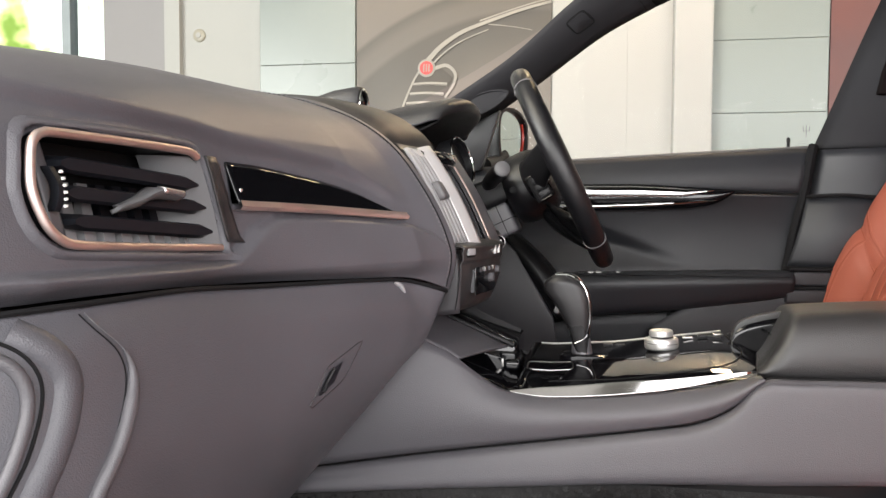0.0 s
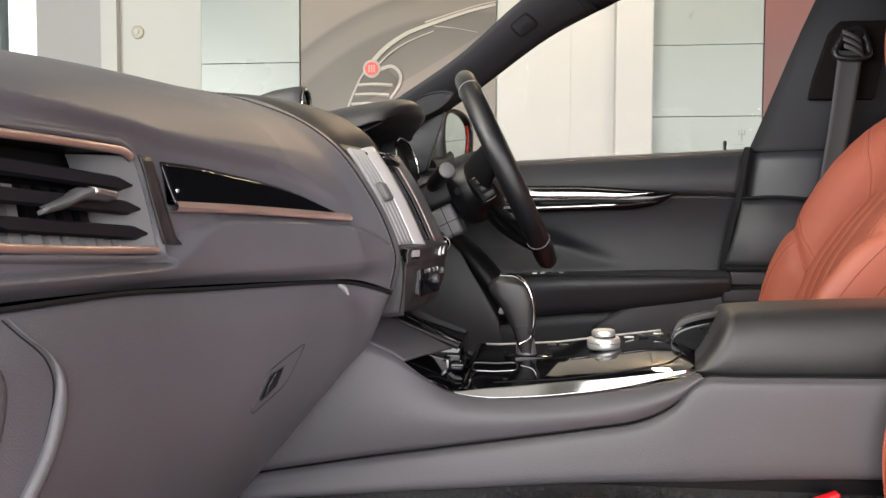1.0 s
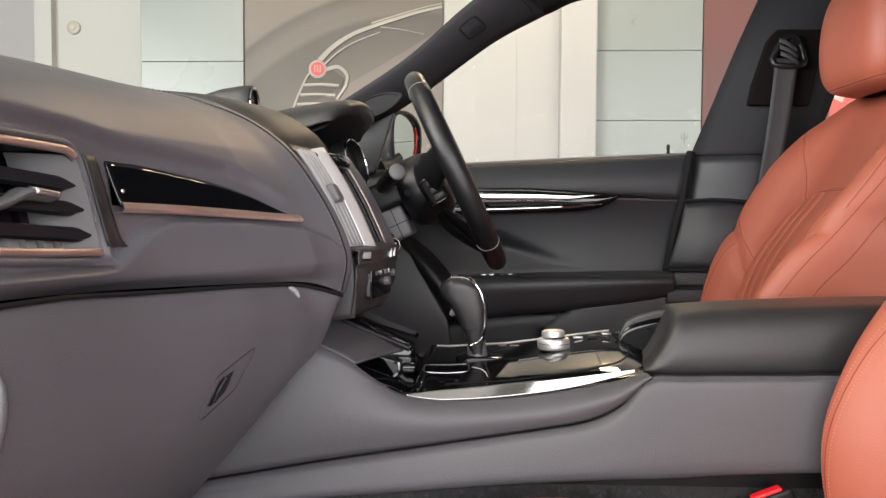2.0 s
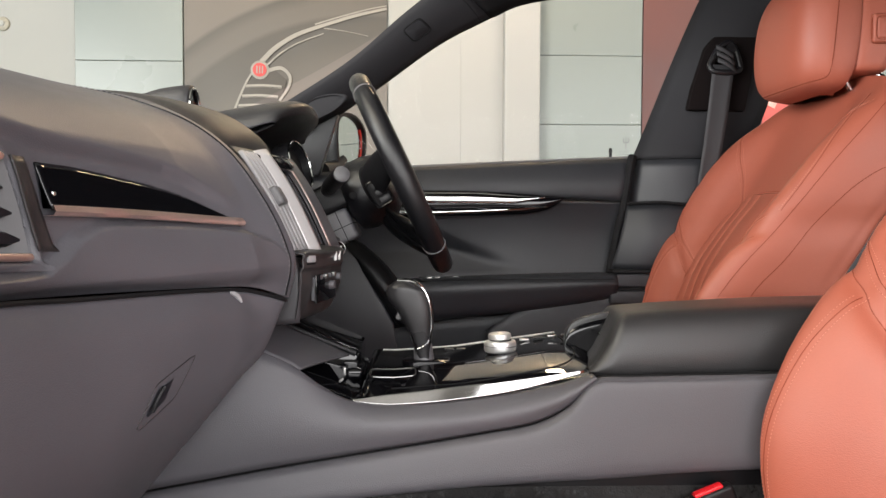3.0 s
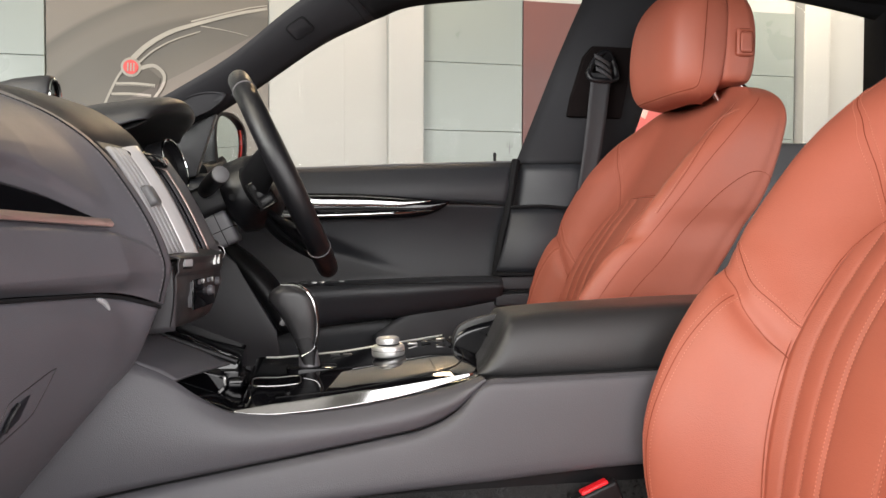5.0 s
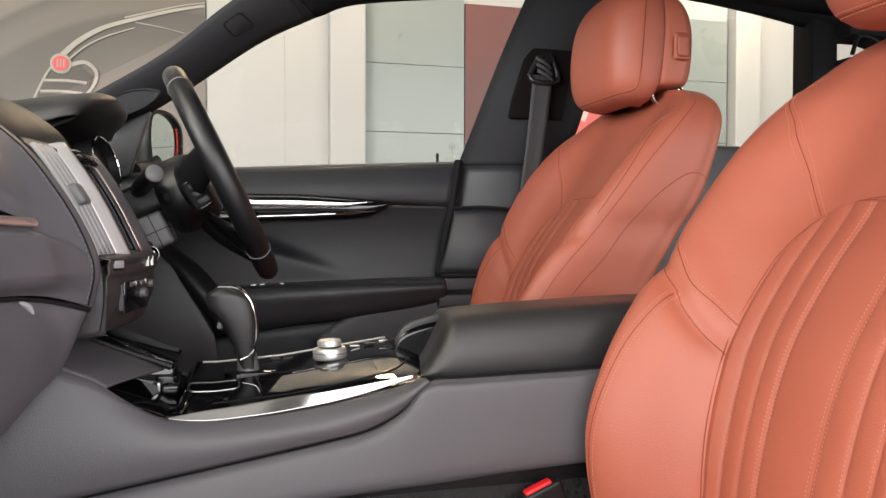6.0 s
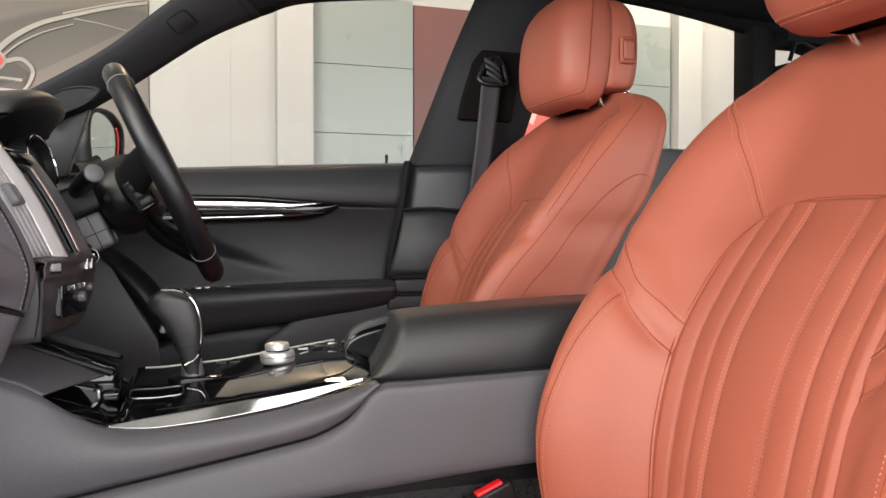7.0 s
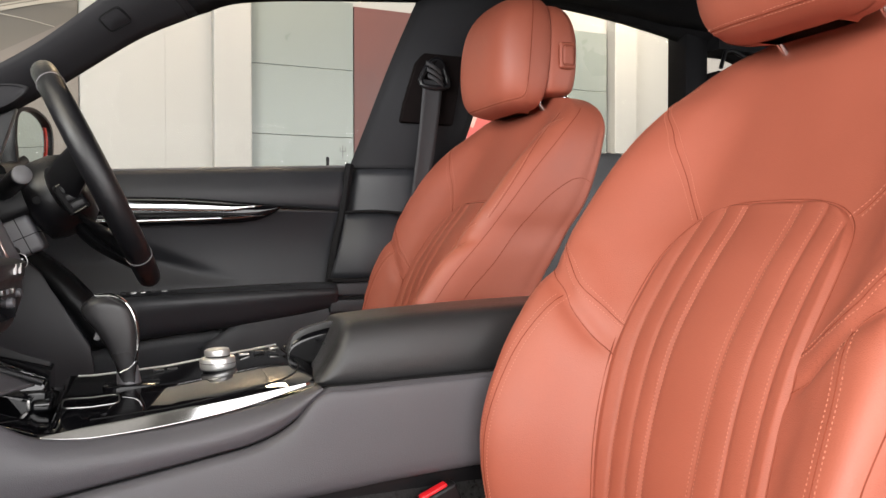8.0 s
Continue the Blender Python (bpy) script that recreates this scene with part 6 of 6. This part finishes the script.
# ---- gear lever ----
lever = thing("gear_lever", "black leather gear lever with chrome edging", "gear lever")
lev_front = [(0.034, 0.790), (0.029, 0.815), (0.018, 0.845), (0.003, 0.872), (-0.0105, 0.890), (-0.0105, 0.903), (0.001, 0.9125)]
lev_rear = [(0.056, 0.790), (0.051, 0.815), (0.053, 0.835), (0.055, 0.858), (0.053, 0.882), (0.045, 0.900), (0.022, 0.9140)]
F, R = cr([(x, z, 0) for x, z in lev_front], 34), cr([(x, z, 0) for x, z in lev_rear], 34)
rows = []
for k in range(34):
    a, b = F[k], R[k]
    half = 0.0115 + 0.0095 * math.sin(min(1.0, k / 22) * math.pi / 2) * (1.0 if k < 27 else max(0.25, 1 - ((k - 27) / 6) ** 2 * 0.8))
    c = (a + b) / 2
    d = (b - a) / 2
    rows.append([(c[0] + d[0] * math.copysign(abs(math.cos(w)) ** 0.7, math.cos(w)), half * math.copysign(abs(math.sin(w)) ** 0.8, math.sin(w)), c[1] + d[1] * math.copysign(abs(math.cos(w)) ** 0.7, math.cos(w))) for w in np.linspace(0, 2 * math.pi, 29)[:-1]])
part("grip", sheet(rows, close_v=True, caps=True), "lever", lever, "dark leather grip", sharp=70)
for s in (-1, 1):
    part("chrome_edge", tube(cr([(0.004, s * 0.010, 0.9140), (0.026, s * 0.0135, 0.9125), (0.042, s * 0.0165, 0.900), (0.0495, s * 0.0165, 0.880), (0.0515, s * 0.0160, 0.858), (0.0495, s * 0.0150, 0.836), (0.044, s * 0.0150, 0.826), (0.032, s * 0.0150, 0.8185)], 36), 0.0014, 8), "chrome", lever, "chrome edge line")
part("release_button", rbox((0.008, 0, 0.868), (0.008, 0.010, 0.020), 0.003, Matrix.Rotation(radians(20), 3, "Y")), "grey", lever, "silver release button")
part("lower_stem", tube([(0.044, 0, 0.780), (0.042, 0, 0.80), (0.040, 0, 0.823)], [0.017, 0.0145, 0.0128], 20), "grey_dark", lever, "grey lower stem")
part("gate_plate", sheet([[(0.045 + 0.034 * k * math.copysign(abs(math.cos(w)) ** 0.6, math.cos(w)), 0.026 * k * math.copysign(abs(math.sin(w)) ** 0.6, math.sin(w)), lac(0.045, 0) + h) for w in np.linspace(0, 2 * math.pi, 41)[:-1]] for k, h in ((1.0, 0.010), (1.0, 0.0155), (0.95, 0.0165), (0.3, 0.0165))], close_v=True), "piano", lever, "black gate plate")

# ---- seat belts and trim on the pillars ----
belt_thing = thing("seat_belt", "grey driver's seat belt hanging from its black guide", "seat belt")
part("webbing", sheet([[(x0 + (x1 - x0) * s, 0.652 - 0.012 * q + 0.002 * math.sin(s * 3.14), z) for s in np.linspace(0, 1, 6)] for q, x0, x1, z in ((0, 0.700, 0.748, 1.352), (0.2, 0.698, 0.747, 1.325), (0.4, 0.690, 0.737, 1.25), (0.6, 0.680, 0.724, 1.17), (0.8, 0.668, 0.708, 1.09), (1.0, 0.655, 0.695, 0.95))]), "belt", belt_thing, "grey woven webbing", solid=0.002)
part("guide", tube(cr([(0.694, 0.655, 1.352), (0.700, 0.650, 1.338), (0.725, 0.646, 1.334), (0.757, 0.650, 1.338), (0.764, 0.655, 1.352), (0.750, 0.655, 1.392), (0.735, 0.655, 1.402), (0.712, 0.655, 1.385), (0.694, 0.655, 1.352)], 40)[:-1], 0.0065, 10, close=True), "wheel", belt_thing, "black belt guide")
for k in range(3):
    part("webbing_fold", sheet([[(0.708 + 0.040 * s - 0.003 * k, 0.642 - 0.006 * math.sin(s * 3.1) - 0.002 * k, 1.356 + 0.014 * k - 0.022 * s + q) for q in (0, 0.010)] for s in np.linspace(0, 1, 8)]), "belt", belt_thing, "", solid=0.002)
part("guide_bolt", lathe([(0.012, 0), (0.011, 0.006), (0.003, 0.007)], (0.742, 0.655, 1.388), (0, -1, 0), 16), "plastic", belt_thing)
# details on the pillars
def on_a_pillar(u, v, off):
    """Along the pillar u from its foot (0) to the roof (1), across v."""
    A = cr([(-0.42, 0.66, 1.16), (-0.270, 0.66, 1.256), (-0.121, 0.66, 1.354), (0.004, 0.66, 1.462), (0.10, 0.655, 1.535)], 41)
    B = cr([(-0.30, 0.735, 1.13), (-0.19, 0.73, 1.215), (-0.066, 0.725, 1.300), (0.080, 0.722, 1.405), (0.20, 0.72, 1.468)], 41)
    k = u * 40
    i = min(int(k), 39)
    f = k - i
    a = A[i] * (1 - f) + A[i + 1] * f
    b = B[i] * (1 - f) + B[i + 1] * f
    p = a * (1 - v) + b * v
    return Vector(p) + Vector((0, -0.016 * (1 - (2 * v - 1) ** 2) - off, 0))


def pillar_ring(u0, u1, v0, v1, off, n=48, e=0.35):
    return [on_a_pillar((u0 + u1) / 2 + (u1 - u0) / 2 * math.copysign(abs(math.cos(w)) ** e, math.cos(w)), (v0 + v1) / 2 + (v1 - v0) / 2 * math.copysign(abs(math.sin(w)) ** e, math.sin(w)), off) for w in np.linspace(0, 2 * math.pi, n + 1)[:-1]]


part("badge_outline", tube(pillar_ring(0.692, 0.770, 0.30, 0.68, 0.0040), 0.0017, 6, close=True), "dark", car)
part("airbag_badge", sheet([pillar_ring(0.694, 0.768, 0.31, 0.67, 0.003), pillar_ring(0.699, 0.763, 0.335, 0.645, 0.0062), pillar_ring(0.730, 0.732, 0.488, 0.492, 0.0062)], close_v=True), "pillar", car, "raised blank badge on the pillar")
part("pillar_seam", tube([on_a_pillar(0.955 + 0.012 * math.sin(v * 3), v, 0.003) for v in np.linspace(0.0, 1.0, 14)], 0.0015, 6), "dark", car)
tweeter_ring = cr([(-0.270, 1.222, 0), (-0.222, 1.262, 0), (-0.169, 1.281, 0), (-0.126, 1.277, 0), (-0.150, 1.246, 0), (-0.195, 1.222, 0), (-0.235, 1.198, 0), (-0.270, 1.222, 0)], 50)[:-1]
part("tweeter_cover", sheet([[(-0.190 + (p[0] + 0.190) * k, 0.672 - o, 1.240 + (p[1] - 1.240) * k) for p in tweeter_ring] for k, o in ((1.0, 0.0), (0.97, 0.006), (0.90, 0.007), (0.85, 0.004), (0.5, 0.005), (0.02, 0.005))], close_v=True), "pillar", car, "rounded speaker cover at the pillar foot", sharp=50)
part("belt_slot", prism([(0.650, 1.252), (0.660, 1.30), (0.690, 1.395), (0.712, 1.42), (0.815, 1.42), (0.800, 1.33), (0.785, 1.25)], "y", 0.668, 0.69, 0.006), "dark_red", car, "dark recessed belt slot")
part("pillar_joint", strip([(0.548, 0.734, 1.1455), (0.66, 0.690, 1.1455), (0.80, 0.70, 1.1455)], [(0.548, 0.734, 1.1415), (0.66, 0.690, 1.1415), (0.80, 0.70, 1.1415)], 20, 3, 0.004), "dark", car)
part("pillar_pocket", strip([(0.522, 0.700, 1.033), (0.58, 0.672, 1.036), (0.645, 0.665, 1.030), (0.672, 0.675, 0.990)], [(0.482, 0.690, 0.885), (0.54, 0.662, 0.885), (0.62, 0.655, 0.885), (0.66, 0.665, 0.885)], 24, 10, 0.014), "door", car, "smooth swelling on the pillar trim", solid=0.004)
# Dark tube draws the shadow line over the swelling.
part("pocket_gap", tube(cr([(0.520, 0.692, 1.0375), (0.58, 0.666, 1.0405), (0.645, 0.656, 1.036), (0.74, 0.668, 1.030)], 20), 0.0042, 6), "dark", car)
part("pillar_step", rbox((0.545, 0.662, 0.862), (0.125, 0.05, 0.030), 0.005, None, 3), "door", car, "black plastic sill step")
part("pillar_step", rbox((0.535, 0.655, 0.825), (0.135, 0.05, 0.030), 0.005, None, 3), "door", car, "black plastic sill step")
part("step_gap", rbox((0.545, 0.664, 0.8825), (0.14, 0.05, 0.007), 0.002), "dark", car)
part("step_gap", rbox((0.540, 0.660, 0.8435), (0.14, 0.05, 0.006), 0.002), "dark", car)
wsf = part("windscreen", sheet(surface([[(-0.78, -0.70, 1.10), (-0.86, 0.0, 1.10), (-0.72, 0.78, 1.10)], [(-0.35, -0.69, 1.33), (-0.42, 0.0, 1.36), (-0.25, 0.78, 1.33)], [(0.06, -0.66, 1.56), (0.04, 0.0, 1.63), (0.14, 0.76, 1.56)]], 16, 20)), "screen_glass", car, "faintly tinted windscreen")
wsf.visible_shadow = False
rg = part("rear_side_glass", prism([(0.76, 1.12), (1.54, 1.12), (1.56, 1.60), (1.30, 1.64), (1.07, 1.64), (0.85, 1.62)], "y", 0.766, 0.7675), "glass", car, "clear rear side window", smooth=False)
rg.visible_shadow = False
part("cowl", prism([(-1.3, 0.55), (-1.3, 1.02), (-0.82, 1.08), (-0.79, 1.05), (-0.79, 0.5)], "y", -0.78, 0.78, 0.01), "dark", car)
part("quarter_frame", tube([(1.575, 0.618, 1.445), (1.592, 0.618, 1.492), (1.62, 0.618, 1.497), (1.70, 0.618, 1.468)], 0.006, 8), "plastic", car)

# more of the driver's door
part("footwell_trim", prism([(-0.42, 0.66), (-0.005, 0.66), (-0.020, 0.765), (-0.105, 0.915), (-0.190, 0.995), (-0.42, 0.995)], "y", 0.628, 0.637, 0.003), "panel_grey", door, "charcoal plastic footwell trim", sharp=60)
part("door_core", prism([(-0.36, 0.46), (0.44, 0.46), (0.515, 1.06), (-0.36, 1.04)], "y", 0.7695, 0.776), "dark", door, smooth=False)
# Grey tube draws the thin highlight along the top of the door.
part("belt_seal", tube(cr([(-0.16, 0.752, 1.118), (0.02, 0.752, 1.1245), (0.28, 0.752, 1.1375), (0.54, 0.752, 1.149)], 30), 0.0035, 8), "grey", door, "grey window seal")
part("panel_crease", tube(cr([(0.345, 0.703, 1.053), (0.40, 0.7035, 1.050), (0.46, 0.705, 1.046), (0.521, 0.708, 1.042)], 16), 0.0024, 6), "dark", door)
part("armrest_seam", tube(cr([(0.02, 0.6165, 0.862), (0.15, 0.6145, 0.8655), (0.30, 0.6125, 0.8665), (0.47, 0.613, 0.867)], 30), 0.0008, 6), "dark", door)
# Near-black bar stands for a diagonal shadow; a grey band runs along it.
part("door_pull", sheet(surface([[(-0.24, 0.71, 1.01), (-0.225, 0.665, 1.005), (-0.165, 0.66, 0.985), (-0.15, 0.70, 0.98)], [(-0.145, 0.70, 0.93), (-0.125, 0.640, 0.925), (-0.070, 0.64, 0.915), (-0.06, 0.69, 0.912)], [(-0.075, 0.69, 0.85), (-0.060, 0.625, 0.848), (-0.012, 0.625, 0.842), (0.0, 0.68, 0.84)], [(-0.02, 0.69, 0.765), (-0.005, 0.622, 0.765), (0.035, 0.622, 0.762), (0.045, 0.68, 0.76)]], 24, 16)), "plastic", door, "dark diagonal brace on the door", solid=0.006)
part("pull_edge", sheet(surface([[(-0.205, 0.664, 1.000), (-0.175, 0.660, 0.990)], [(-0.105, 0.638, 0.922), (-0.080, 0.638, 0.917)], [(-0.042, 0.6235, 0.847), (-0.022, 0.6235, 0.844)], [(0.010, 0.6205, 0.766), (0.026, 0.6205, 0.764)]], 24, 4)), "grey_dark", door, "grey band along the brace", solid=0.006)
for x, z0, z1 in ((0.5285, 1.187, 1.197), (0.535, 1.171, 1.200), (0.5415, 1.187, 1.197)):
    part("window_print", rbox((x, 0.7632, (z0 + z1) / 2), (0.0014, 0.0006, z1 - z0), 0), "grey_dark", door, smooth=False)
part("window_print", rbox((0.535, 0.7632, 1.1865), (0.0144, 0.0006, 0.0014), 0), "grey_dark", door, smooth=False)
for z in (1.164, 1.158):
    part("window_print", rbox((0.530, 0.7632, z), (0.024, 0.0006, 0.0007), 0), "grey", door, smooth=False)
part("outer_skin", strip([(-0.50, 0.80, 1.06), (0.0, 0.81, 1.10), (0.55, 0.81, 1.12)], [(-0.50, 0.93, 0.50), (0.0, 0.94, 0.50), (0.55, 0.94, 0.50)], 20, 10, -0.05), "paint", door, "red painted outer skin", solid=0.004)

mirror = thing("door_mirror", "black-framed door mirror on the red car", "mirror")
MC = Vector((-0.140, 0.95, 1.205))
mring = cr([(-0.090, -0.062, 0), (-0.098, 0.0, 0), (-0.085, 0.052, 0), (-0.03, 0.069, 0), (0.03, 0.062, 0), (0.072, 0.035, 0), (0.078, -0.02, 0), (0.058, -0.062, 0), (0.0, -0.070, 0), (-0.090, -0.062, 0)], 61)[:-1]
mx = Vector((0.36, 0.933, 0))
mn = Vector((0.933, -0.36, 0))


def mp(a, b, d, k=1.0):
    return MC + mx * a * k + Vector((0, 0, b * k)) + mn * d


part("housing", sheet([[mp(a, b, d, k) for a, b, _ in mring] for k, d in ((0.05, -0.085), (0.5, -0.08), (0.85, -0.055), (1.0, -0.02), (1.02, 0.0), (1.0, 0.006), (0.90, 0.006), (0.86, -0.006))], close_v=True), "plastic", mirror, "black mirror housing", sharp=60)
part("mirror_glass", sheet([[mp(a, b, -0.004, k) for a, b, _ in mring] for k in (0.88, 0.4, 0.02)], close_v=True), "mirror", mirror, "mirror glass")
# The cap is no real part: it paints the car's red reflection.
part("cap", sheet([[mp(a, b, d, k) for a, b, _ in mring[32:46]] for k, d in ((0.885, -0.002), (0.80, -0.001), (0.74, -0.0025))]), "paint", mirror, "red edge of the mirror", solid=0.001)
part("foot", tube([(-0.20, 0.79, 1.115), (-0.18, 0.86, 1.125), (-0.165, 0.92, 1.15)], [0.022, 0.02, 0.018], 12), "plastic", mirror, "black mirror foot")

buckle = thing("seat_belt_buckle", "black seat belt buckle with a red button", "buckle")
part("body", rbox((0.382, -0.187, 0.662), (0.060, 0.018, 0.034), 0.005, Matrix.Rotation(radians(-22), 3, "Y"), 3), "plastic", buckle)
part("release_button", rbox((0.377, -0.187, 0.6785), (0.036, 0.0125, 0.007), 0.0025, Matrix.Rotation(radians(-22), 3, "Y"), 3), "red", buckle, "red release button")
part("strap", rbox((0.425, -0.187, 0.595), (0.022, 0.006, 0.13), 0.002, Matrix.Rotation(radians(-30), 3, "Y")), "belt", buckle)
